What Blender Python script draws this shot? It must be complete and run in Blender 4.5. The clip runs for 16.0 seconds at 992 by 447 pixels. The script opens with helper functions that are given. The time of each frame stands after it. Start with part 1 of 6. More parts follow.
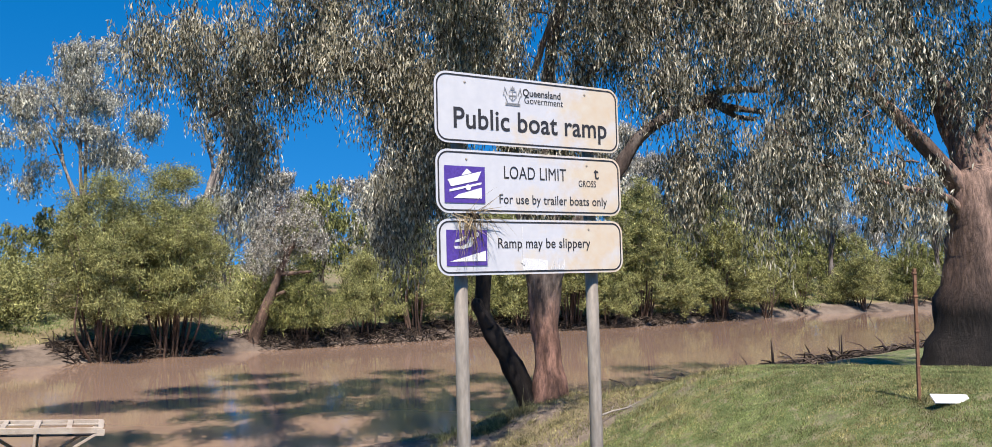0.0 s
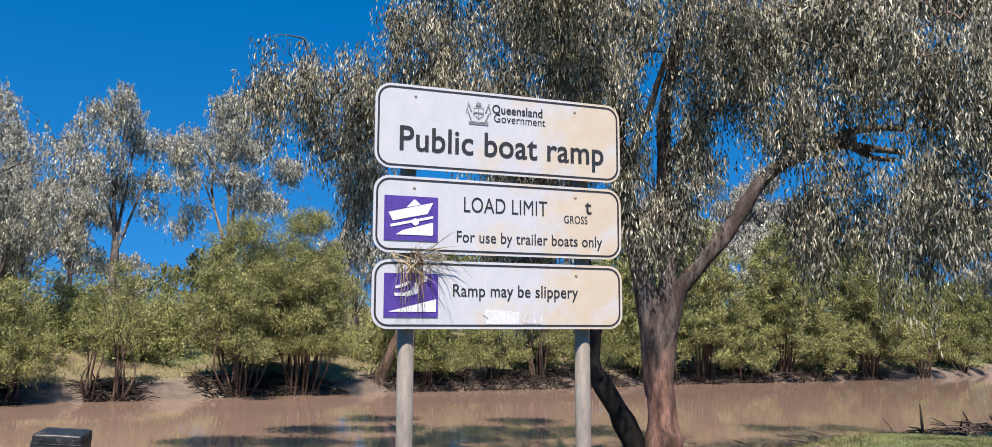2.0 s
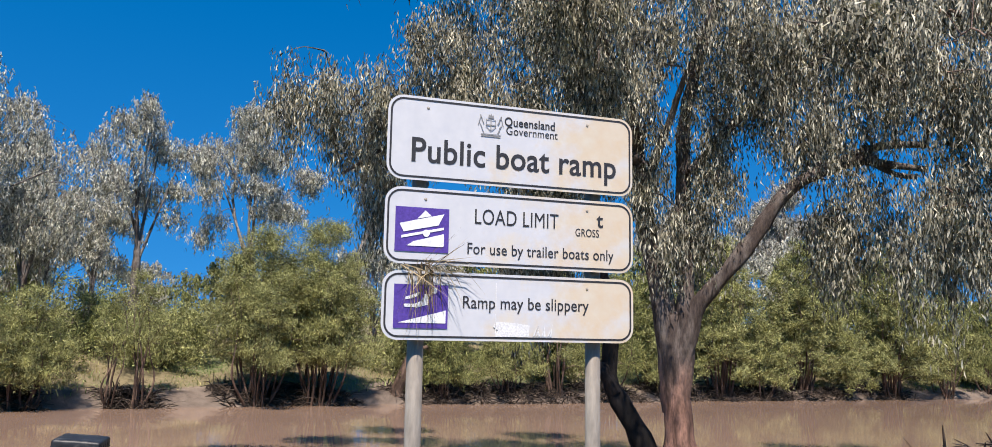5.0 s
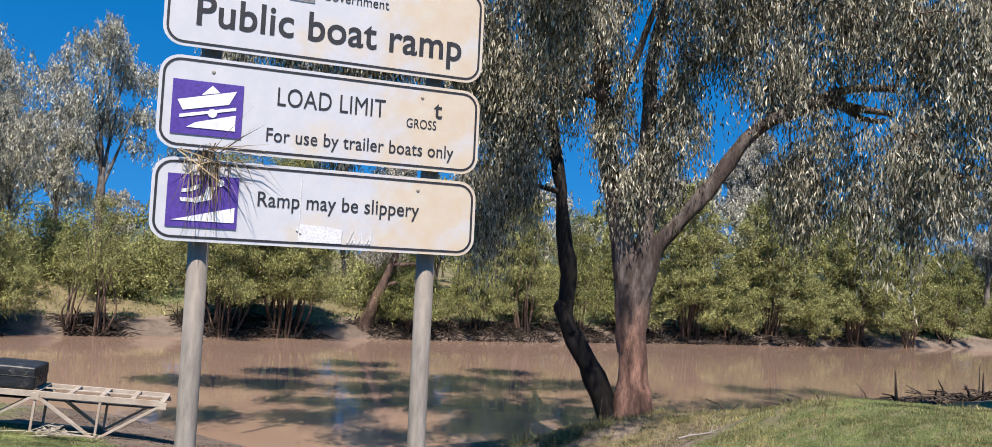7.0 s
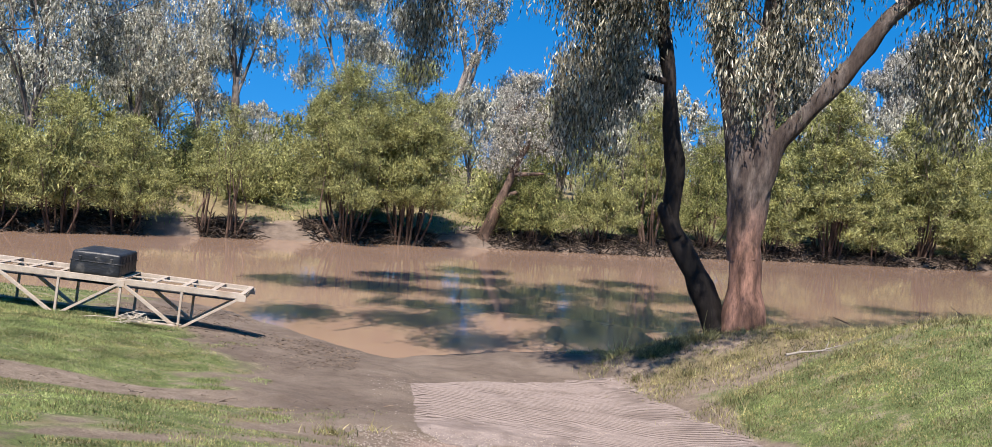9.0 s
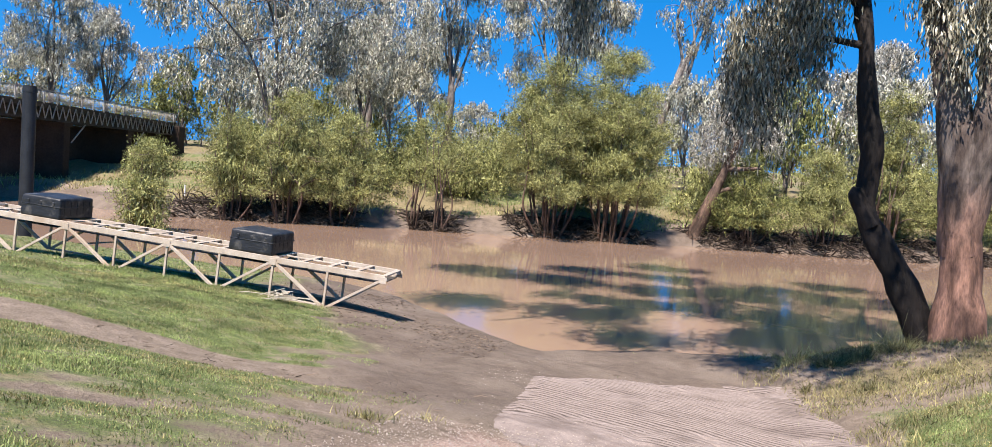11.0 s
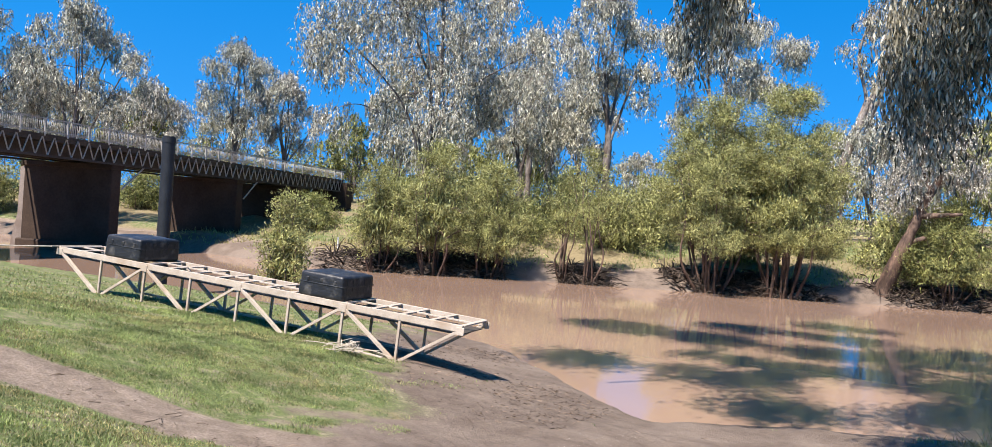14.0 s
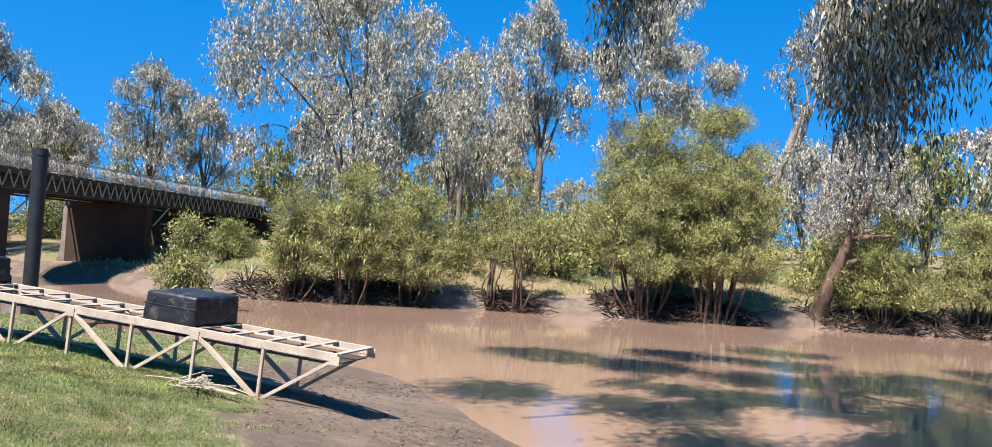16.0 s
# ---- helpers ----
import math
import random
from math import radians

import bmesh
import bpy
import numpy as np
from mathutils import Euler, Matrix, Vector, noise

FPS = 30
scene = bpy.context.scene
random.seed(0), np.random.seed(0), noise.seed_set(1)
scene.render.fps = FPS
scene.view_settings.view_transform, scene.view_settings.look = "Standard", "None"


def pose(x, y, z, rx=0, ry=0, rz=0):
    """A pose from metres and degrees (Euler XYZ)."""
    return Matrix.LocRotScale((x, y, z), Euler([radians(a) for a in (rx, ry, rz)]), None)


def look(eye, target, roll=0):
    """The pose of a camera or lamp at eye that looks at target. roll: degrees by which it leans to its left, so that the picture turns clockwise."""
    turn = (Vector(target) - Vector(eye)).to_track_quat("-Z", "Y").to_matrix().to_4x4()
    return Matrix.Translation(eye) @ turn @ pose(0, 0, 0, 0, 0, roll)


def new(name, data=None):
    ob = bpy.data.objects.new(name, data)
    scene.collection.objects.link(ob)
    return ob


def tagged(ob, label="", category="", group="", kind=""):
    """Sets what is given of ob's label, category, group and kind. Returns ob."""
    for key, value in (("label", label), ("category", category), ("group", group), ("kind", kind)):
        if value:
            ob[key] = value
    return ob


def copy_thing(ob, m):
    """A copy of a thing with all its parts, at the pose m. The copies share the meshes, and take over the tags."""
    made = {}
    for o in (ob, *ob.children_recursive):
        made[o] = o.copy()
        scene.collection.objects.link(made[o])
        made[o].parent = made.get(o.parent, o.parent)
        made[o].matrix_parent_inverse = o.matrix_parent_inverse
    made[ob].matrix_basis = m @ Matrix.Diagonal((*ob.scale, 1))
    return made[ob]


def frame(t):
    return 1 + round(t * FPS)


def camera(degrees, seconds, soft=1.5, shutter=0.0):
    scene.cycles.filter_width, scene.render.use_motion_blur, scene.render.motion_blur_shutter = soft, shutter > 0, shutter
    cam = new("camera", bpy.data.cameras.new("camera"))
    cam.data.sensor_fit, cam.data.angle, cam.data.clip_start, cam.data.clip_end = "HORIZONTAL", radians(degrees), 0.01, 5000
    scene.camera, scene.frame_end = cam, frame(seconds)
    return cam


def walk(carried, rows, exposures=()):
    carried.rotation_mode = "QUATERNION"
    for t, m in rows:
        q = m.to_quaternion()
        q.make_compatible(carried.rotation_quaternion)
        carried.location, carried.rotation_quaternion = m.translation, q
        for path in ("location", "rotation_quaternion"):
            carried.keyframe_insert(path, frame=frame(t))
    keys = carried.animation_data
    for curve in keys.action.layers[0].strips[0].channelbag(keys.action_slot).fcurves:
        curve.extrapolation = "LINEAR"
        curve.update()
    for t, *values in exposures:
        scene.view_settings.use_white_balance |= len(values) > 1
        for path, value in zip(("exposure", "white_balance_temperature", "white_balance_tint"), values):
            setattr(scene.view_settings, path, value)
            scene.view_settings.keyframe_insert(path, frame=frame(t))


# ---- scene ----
cam = camera(62.6, 16.0, 0.8)
PATH = [
    (0, (0.0, 0.0, 1.6), (-0.028, 1.995, 1.744), -0.8),
    (0.5, (0.236, 0.317, 1.615), (0.125, 2.305, 1.797), -0.4),
    (1, (0.449, 0.632, 1.626), (0.264, 2.613, 1.826), 0.3),
    (1.5, (0.677, 0.784, 1.636), (0.34, 2.745, 1.841), 1.0),
    (2, (0.737, 0.824, 1.642), (0.382, 2.775, 1.898), 0.8),
    (2.5, (0.749, 0.837, 1.633), (0.384, 2.78, 1.934), 0.7),
    (3, (0.744, 0.83, 1.645), (0.374, 2.773, 1.945), 0.7),
    (3.5, (0.751, 0.816, 1.642), (0.369, 2.756, 1.944), 0.7),
    (4, (0.752, 0.803, 1.641), (0.363, 2.742, 1.944), 0.8),
    (6.5, (1.043, 1.217, 1.611), (0.660, 3.168, 1.827), 3.4),
    (7, (1.260, 1.522, 1.557), (0.914, 3.486, 1.700), 3.2),
    (7.5, (1.489, 1.837, 1.461), (1.171, 3.811, 1.384), 3.1),
    (8, (1.744, 2.369, 1.376), (1.442, 4.336, 1.186), 3.7),
    (8.2, (1.795, 2.580, 1.345), (1.409, 4.538, 1.211), 3.6),
    (10.3, (2.791, 5.132, 0.798), (1.908, 6.925, 0.721), 5.0),
    (10.5, (2.944, 5.308, 0.81), (1.986, 7.062, 0.715), 4.4),
    (11, (3.223, 5.771, 0.76), (2.07, 7.401, 0.644), 4.1),
    (11.5, (3.306, 6.408, 0.647), (2.12, 8.014, 0.534), 4.0),
    (12, (3.447, 6.981, 0.627), (2.089, 8.444, 0.507), 4.3),
    (12.5, (3.379, 7.562, 0.553), (1.951, 8.961, 0.503), 4.2),
    (13, (3.23, 8.204, 0.487), (1.8, 9.601, 0.44), 4.3),
    (13.5, (3.1, 8.684, 0.467), (1.615, 10.023, 0.441), 3.8),
    (14, (2.705, 9.3, 0.368), (1.221, 10.641, 0.364), 3.6),
    (14.5, (2.426, 9.95, 0.28), (0.948, 11.297, 0.279), 3.3),
    (15, (1.988, 10.6, 0.15), (0.609, 12.049, 0.15), 3.5),
    (15.5, (1.747, 11.184, 0.064), (0.376, 12.64, 0.052), 3.2),
    (16, (1.394, 11.793, -0.01), (0.012, 13.237, 0.072), 3.2),
]
walk(cam, [(t, look(eye, target, roll)) for t, eye, target, roll in PATH], [(0.0, 0.82), (1.0, 0.74), (4.2, 0.74), (6.5, 0.71), (8.0, 0.83), (10.5, 1.14), (12.0, 1.25), (16.0, 1.29)])

# ---- light ----
SUN = Vector((0.12, -0.65, 1.0)).normalized()
world = bpy.data.worlds.new("sky")
scene.world = world
world.use_nodes = True
wn = world.node_tree.nodes
sky = wn.new("ShaderNodeTexSky")
sky.sky_type = "NISHITA"
sky.sun_disc = False
sky.sun_elevation = math.asin(SUN.z)
sky.sun_rotation = math.atan2(SUN.x, SUN.y)
sky.altitude = 200
sky.air_density, sky.dust_density, sky.ozone_density = 0.9, 0.0, 2.5
wn["Background"].inputs["Strength"].default_value = 0.103
deep = wn.new("ShaderNodeHueSaturation")
deep.inputs["Saturation"].default_value = 1.44
# clear dry air: the blue stays deep down to the horizon
way = wn.new("ShaderNodeTexCoord")
lift = wn.new("ShaderNodeMapping")
lift.inputs["Scale"].default_value = (1, 1, 0.6)
lift.inputs["Location"].default_value = (0, 0, 0.26)
world.node_tree.links.new(way.outputs["Generated"], lift.inputs["Vector"])
world.node_tree.links.new(lift.outputs["Vector"], sky.inputs["Vector"])
world.node_tree.links.new(sky.outputs["Color"], deep.inputs["Color"])
world.node_tree.links.new(deep.outputs["Color"], wn["Background"].inputs["Color"])

sun = new("sun", bpy.data.lights.new("sun", "SUN"))
sun.data.energy, sun.data.angle, sun.data.color = 5.0, radians(0.55), (1.0, 0.9, 0.815)
sun.matrix_world = Matrix.Translation((0, 0, 60)) @ SUN.to_track_quat("Z", "Y").to_matrix().to_4x4()


WATER = -3.5


def sstep(a, b, v):
    k = np.clip((v - a) / (b - a), 0, 1)
    return k * k * (3 - 2 * k)


def near_shore(x):
    """y of the water's edge on the near bank."""
    y = np.interp(x, (-120, -92, -74, -60, -40, -28, -17, -12.5, -9.5, -7.5, -5.5, -2.5, 0.5, 4, 9, 16, 40, 90), (-70, -34, -6, 12, 20, 25, 26.9, 25.1, 23.6, 23.0, 25.7, 28.3, 30.0, 31.8, 36, 43, 66, 112))
    return y


def far_shore(x):
    """y of the water's edge on the far bank."""
    return np.interp(x, (-130, -110, -98, -88, -78, -66, -56, -48, -43.5, -37, -30, -20, -9, 5, 20, 43, 65, 120), (-60, -22, 6, 22, 30, 34.5, 36, 36.8, 40.5, 49, 55, 64.5, 72, 85, 96, 115.5, 127, 160))


def ramp_side(x, y):
    """Metres to the right of the ramp's right edge."""
    ax, ay, bx, by = -2.3, 21.3, 3.9, 8.6
    ln = np.hypot(bx - ax, by - ay)
    return -((bx - ax) * (y - ay) - (by - ay) * (x - ax)) / ln * -1


def near_height(x, y):
    shift = near_shore(np.minimum(x, -7.5)) - 23.6
    yy = y - shift * np.clip((y - 4) / 20, 0, 1)
    z = np.interp(yy, (-60, -10, 0, 2.5, 4.5, 6.5, 8.5, 10.8, 14, 17, 20, 23.6, 25, 29, 45), (0.5, 0.25, 0.1, -0.02, -0.36, -0.74, -1.12, -1.64, -2.30, -2.72, -3.05, -3.5, -3.85, -4.6, -5.2))
    z = z + 0.26 * sstep(-6.5, -10.5, x) * sstep(8, 13, yy) * (1 - sstep(18.5, 23, yy))
    # left terrace and the grass bank right of the ramp
    e = ramp_side(x, y)
    k = sstep(0.2, 6.8 + 0.4 * sstep(14, 20, y), e)
    top = np.interp(y + 0.25 * x, (-20, 4, 10, 16, 24, 30), (0.3, 0.12, 0.0, -0.25, -0.75, -1.4))
    edge = sstep(2, 14, near_shore(x) - y + 0.45 * np.clip(x - 3, 0, 8) - 0.1 * np.maximum(x - 14, 0))
    top = top * edge + (1 - edge) * -3.0
    z = np.where(e > 0, z + (np.maximum(top, z) - z) * k, z)
    mound = 0.8 * np.exp(-(((x - 2.2) / 3.4) ** 2 + ((y - 26.2) / 2.6) ** 2))
    z = z + mound * sstep(-2.5, 1.0, e)
    z = z + 0.62 * np.exp(-(((x + 1.1) / 2.2) ** 2 + ((y - 25.2) / 2.1) ** 2)) * sstep(0.3, 2.4, e)
    d = near_shore(x) - y
    z = np.where(d < 0.2, np.minimum(z, WATER - 0.02 + 0.25 * d), np.maximum(z, WATER + 0.0 + np.minimum(d, 1.5) * 0.05))
    return z


def far_height(x, y):
    d = (y - far_shore(x)) * 0.72
    return np.interp(d, (-30, -2, 0, 0.35, 1.1, 4, 10, 20, 34, 60, 120, 300, 900), (-6, -4, -3.5, -3.15, -2.75, -2.15, -1.1, 0.5, 1.5, 2.0, 3.2, 11, 30))


def ground(x, y):
    x, y = np.asarray(x, float), np.asarray(y, float)
    return np.maximum(near_height(x, y), far_height(x, y))


# ---- materials ----
def material(name, rough=0.8, spec=0.3, metal=0.0):
    m = bpy.data.materials.new(name)
    m.use_nodes = True
    b = m.node_tree.nodes["Principled BSDF"]
    b.inputs["Roughness"].default_value = rough
    b.inputs["Specular IOR Level"].default_value = spec
    b.inputs["Metallic"].default_value = metal
    return m, m.node_tree.nodes, m.node_tree.links, b


def ramp_node(nodes, links, fac, stops):
    r = nodes.new("ShaderNodeValToRGB")
    el = r.color_ramp.elements
    while len(el) < len(stops):
        el.new(0.5)
    for e, (p, c) in zip(el, stops):
        e.position, e.color = p, (*c, 1)
    links.new(fac, r.inputs["Fac"])
    return r.outputs["Color"]


def noise_node(nodes, links, scale, detail=6, rough=0.6, stretch=None, coords="Object"):
    tc = nodes.new("ShaderNodeTexCoord")
    n = nodes.new("ShaderNodeTexNoise")
    n.inputs["Scale"].default_value, n.inputs["Detail"].default_value, n.inputs["Roughness"].default_value = scale, detail, rough
    if stretch:
        mp = nodes.new("ShaderNodeMapping")
        mp.inputs["Scale"].default_value = stretch
        links.new(tc.outputs[coords], mp.inputs["Vector"])
        links.new(mp.outputs["Vector"], n.inputs["Vector"])
    else:
        links.new(tc.outputs[coords], n.inputs["Vector"])
    return n.outputs["Fac"]


def mix_node(nodes, links, fac, a, b, kind="MIX"):
    m = nodes.new("ShaderNodeMix")
    m.data_type, m.blend_type = "RGBA", kind
    for sock, v in ((m.inputs["Factor"], fac), (m.inputs["A"], a), (m.inputs["B"], b)):
        if isinstance(v, (int, float)):
            sock.default_value = v
        elif isinstance(v, tuple):
            sock.default_value = (*v, 1)
        else:
            links.new(v, sock)
    return m.outputs["Result"]


def bump_node(nodes, links, bsdf, height, strength, dist, under=None):
    b = nodes.new("ShaderNodeBump")
    b.inputs["Strength"].default_value, b.inputs["Distance"].default_value = strength, dist
    links.new(height, b.inputs["Height"])
    if under is not None:
        links.new(under, b.inputs["Normal"])
    links.new(b.outputs["Normal"], bsdf.inputs["Normal"])
    return b.outputs["Normal"]


def speckled(name, stops, scale, rough=0.8, spec=0.3, metal=0.0, bump=0.3, dist=0.01, stretch=None, fine=8.0, stain=None):
    """Two scales of noise over a colour ramp, with a fine relief."""
    m, n, l, b = material(name, rough, spec, metal)
    f1 = noise_node(n, l, scale, 6, 0.6, stretch)
    f2 = noise_node(n, l, scale * fine, 4, 0.7, stretch)
    col = ramp_node(n, l, f1, stops)
    dark = ramp_node(n, l, f2, [(0.3, (0.72, 0.72, 0.72)), (0.7, (1.12, 1.12, 1.12))])
    col = mix_node(n, l, 1.0, col, dark, "MULTIPLY")
    if stain:
        f3 = noise_node(n, l, stain[1], 3, 0.5)
        mask = ramp_node(n, l, f3, [(stain[2], (0, 0, 0)), (stain[3], (1, 1, 1))])
        col = mix_node(n, l, mask, col, stain[0])
    l.new(col, b.inputs["Base Color"])
    n1 = bump_node(n, l, b, f2, bump, dist)
    bump_node(n, l, b, f1, bump, dist * 3, n1)
    return m


def leaf_material(name, a, b_, c, gloss=0.45, thin=0.3, tuft=1.4, dark=0.42):
    """Leaves: hue by leaf, some light through them; lit and shaded tufts painted by noise."""
    m, n, l, b = material(name, gloss, 0.25)
    geo = n.new("ShaderNodeNewGeometry")
    # the lowest stop paints some leaves dark, like shaded gaps in a crown
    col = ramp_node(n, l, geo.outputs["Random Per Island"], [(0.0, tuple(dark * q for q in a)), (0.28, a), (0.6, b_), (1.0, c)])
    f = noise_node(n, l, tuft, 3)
    # noise puts the light and shade of clumps into the leaf colour
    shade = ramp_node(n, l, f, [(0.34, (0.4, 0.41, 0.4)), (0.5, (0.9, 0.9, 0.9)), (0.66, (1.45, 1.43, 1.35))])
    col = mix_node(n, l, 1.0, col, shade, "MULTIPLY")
    l.new(col, b.inputs["Base Color"])
    tr = n.new("ShaderNodeBsdfTranslucent")
    bright = mix_node(n, l, 1.0, col, (1.15, 1.25, 0.7), "MULTIPLY")
    l.new(bright, tr.inputs["Color"])
    mx = n.new("ShaderNodeMixShader")
    mx.inputs["Fac"].default_value = thin
    l.new(b.outputs["BSDF"], mx.inputs[1])
    l.new(tr.outputs["BSDF"], mx.inputs[2])
    l.new(mx.outputs["Shader"], n["Material Output"].inputs["Surface"])
    return m


def attr_node(nodes, name):
    a = nodes.new("ShaderNodeAttribute")
    a.attribute_name = name
    return a.outputs["Fac"]


def ground_material():
    m, n, l, b = material("bank_soil_and_grass", 0.9, 0.15)
    big = noise_node(n, l, 0.5, 5)
    mid = noise_node(n, l, 3.0, 6)
    fine = noise_node(n, l, 28.0, 6, 0.7)
    dirt = ramp_node(n, l, mid, [(0.25, (0.15, 0.114, 0.086)), (0.5, (0.225, 0.177, 0.136)), (0.75, (0.31, 0.25, 0.197))])
    grit = ramp_node(n, l, fine, [(0.3, (0.55, 0.55, 0.55)), (0.72, (1.3, 1.3, 1.3))])
    dirt = mix_node(n, l, 1.0, dirt, grit, "MULTIPLY")
    mud = ramp_node(n, l, mid, [(0.3, (0.118, 0.09, 0.07)), (0.7, (0.172, 0.135, 0.108))])
    mud = mix_node(n, l, ramp_node(n, l, big, [(0.46, (0, 0, 0)), (0.6, (0.8, 0.8, 0.8))]), mud, (0.21, 0.167, 0.133))
    mud = mix_node(n, l, 1.0, mud, ramp_node(n, l, fine, [(0.3, (0.62, 0.62, 0.62)), (0.72, (1.26, 1.26, 1.26))]), "MULTIPLY")
    red = ramp_node(n, l, mid, [(0.3, (0.345, 0.24, 0.195)), (0.7, (0.435, 0.33, 0.275))])
    tiny = noise_node(n, l, 85.0, 3, 0.8)
    red = mix_node(n, l, 1.0, red, grit, "MULTIPLY")
    red = mix_node(n, l, 1.0, red, ramp_node(n, l, tiny, [(0.34, (0.55, 0.52, 0.5)), (0.5, (1, 1, 1)), (0.68, (1.4, 1.4, 1.4))]), "MULTIPLY")
    green = ramp_node(n, l, mid, [(0.3, (0.09, 0.116, 0.044)), (0.48, (0.13, 0.158, 0.062)), (0.56, (0.19, 0.185, 0.105)), (0.7, (0.29, 0.25, 0.175))])
    green = mix_node(n, l, 1.0, green, ramp_node(n, l, fine, [(0.3, (0.45, 0.47, 0.45)), (0.7, (1.4, 1.38, 1.3))]), "MULTIPLY")
    dry = ramp_node(n, l, mid, [(0.3, (0.15, 0.122, 0.068)), (0.7, (0.235, 0.193, 0.112))])
    # ragged edges: the mask is shifted by noise
    def ragged(name, wobble):
        s = n.new("ShaderNodeMath")
        s.operation = "MULTIPLY_ADD"
        l.new(fine, s.inputs[0])
        s.inputs[1].default_value = wobble
        l.new(attr_node(n, name), s.inputs[2])
        s2 = n.new("ShaderNodeMath")
        s2.operation = "MULTIPLY_ADD"
        l.new(mid, s2.inputs[0])
        s2.inputs[1].default_value = wobble
        l.new(s.outputs[0], s2.inputs[2])
        r = ramp_node(n, l, s2.outputs[0], [(0.3 + wobble, (0, 0, 0)), (0.7 + wobble, (1, 1, 1))])
        return r
    col = mix_node(n, l, ragged("mud", 0.35), dirt, mud)
    col = mix_node(n, l, ragged("red", 0.3), col, red)
    col = mix_node(n, l, ragged("grass", 0.5), col, green)
    col = mix_node(n, l, ragged("dry", 0.5), col, dry)
    l.new(col, b.inputs["Base Color"])
    n1 = bump_node(n, l, b, fine, 0.8, 0.04)
    bump_node(n, l, b, mid, 0.6, 0.08, n1)
    return m


def water_material():
    m, n, l, b = material("muddy_river_water", 0.06, 0.3)
    f = noise_node(n, l, 0.09, 4, 0.5, (1, 1.4, 1))
    col = ramp_node(n, l, f, [(0.3, (0.245, 0.163, 0.117)), (0.7, (0.29, 0.196, 0.144))])
    l.new(col, b.inputs["Base Color"])
    b.inputs["IOR"].default_value = 1.33
    f2 = noise_node(n, l, 1.3, 3, 0.5, (1.0, 2.4, 1))
    f3 = noise_node(n, l, 0.35, 2, 0.5, (1.0, 2.0, 1))
    n1 = bump_node(n, l, b, f2, 0.06, 0.02)
    bump_node(n, l, b, f3, 0.07, 0.06, n1)
    return m


def bark_material(name, low, high, streak, split=(0.5, 3.5)):
    """Gum bark: smooth, blotched in long patches."""
    m, n, l, b = material(name, 0.75, 0.25)
    f1 = noise_node(n, l, 1.1, 5, 0.6, (1.6, 1.6, 0.45))
    f2 = noise_node(n, l, 9.0, 6, 0.7, (1.5, 1.5, 0.35))
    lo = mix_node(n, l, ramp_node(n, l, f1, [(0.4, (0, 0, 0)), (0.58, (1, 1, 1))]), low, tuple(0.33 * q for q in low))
    hi = mix_node(n, l, ramp_node(n, l, f1, [(0.42, (0, 0, 0)), (0.58, (1, 1, 1))]), high, streak)
    tc = n.new("ShaderNodeTexCoord")
    sep = n.new("ShaderNodeSeparateXYZ")
    l.new(tc.outputs["Object"], sep.inputs[0])
    add = n.new("ShaderNodeMath")
    add.operation = "MULTIPLY_ADD"
    l.new(f1, add.inputs[0])
    add.inputs[1].default_value = 3.0
    l.new(sep.outputs["Z"], add.inputs[2])
    rng = n.new("ShaderNodeMapRange")
    rng.inputs["From Min"].default_value, rng.inputs["From Max"].default_value = split[0] + 1.5, split[1] + 1.5
    l.new(add.outputs[0], rng.inputs["Value"])
    col = mix_node(n, l, rng.outputs["Result"], lo, hi)
    col = mix_node(n, l, 1.0, col, ramp_node(n, l, f2, [(0.32, (0.4, 0.4, 0.42)), (0.68, (1.25, 1.25, 1.25))]), "MULTIPLY")
    l.new(col, b.inputs["Base Color"])
    n1 = bump_node(n, l, b, f2, 0.9, 0.05)
    bump_node(n, l, b, f1, 0.5, 0.08, n1)
    return m


def ramp_material():
    """Worn concrete, its skin stained, its grooves darkened for packed mud and their shade."""
    m, n, l, b = material("ridged_ramp_concrete", 0.9, 0.2)
    big, mid, fine = noise_node(n, l, 0.9, 4), noise_node(n, l, 5.0, 6, 0.65), noise_node(n, l, 45.0, 5, 0.7)
    col = ramp_node(n, l, mid, [(0.25, (0.175, 0.139, 0.122)), (0.5, (0.25, 0.202, 0.177)), (0.75, (0.32, 0.262, 0.232))])
    col = mix_node(n, l, ramp_node(n, l, big, [(0.5, (0, 0, 0)), (0.68, (0.8, 0.8, 0.8))]), col, (0.15, 0.117, 0.1))
    # mud in the grooves, with the shade between ridges painted in
    dirt = n.new("ShaderNodeMath")
    dirt.operation = "MULTIPLY_ADD"
    l.new(mid, dirt.inputs[0])
    dirt.inputs[1].default_value = 0.6
    l.new(attr_node(n, "groove"), dirt.inputs[2])
    col = mix_node(n, l, ramp_node(n, l, dirt.outputs[0], [(0.6, (0, 0, 0)), (0.95, (0.95, 0.95, 0.95))]), col, (0.065, 0.05, 0.042))
    col = mix_node(n, l, 1.0, col, ramp_node(n, l, fine, [(0.3, (0.72, 0.72, 0.72)), (0.72, (1.2, 1.2, 1.2))]), "MULTIPLY")
    l.new(col, b.inputs["Base Color"])
    bump_node(n, l, b, fine, 0.6, 0.015)
    return m


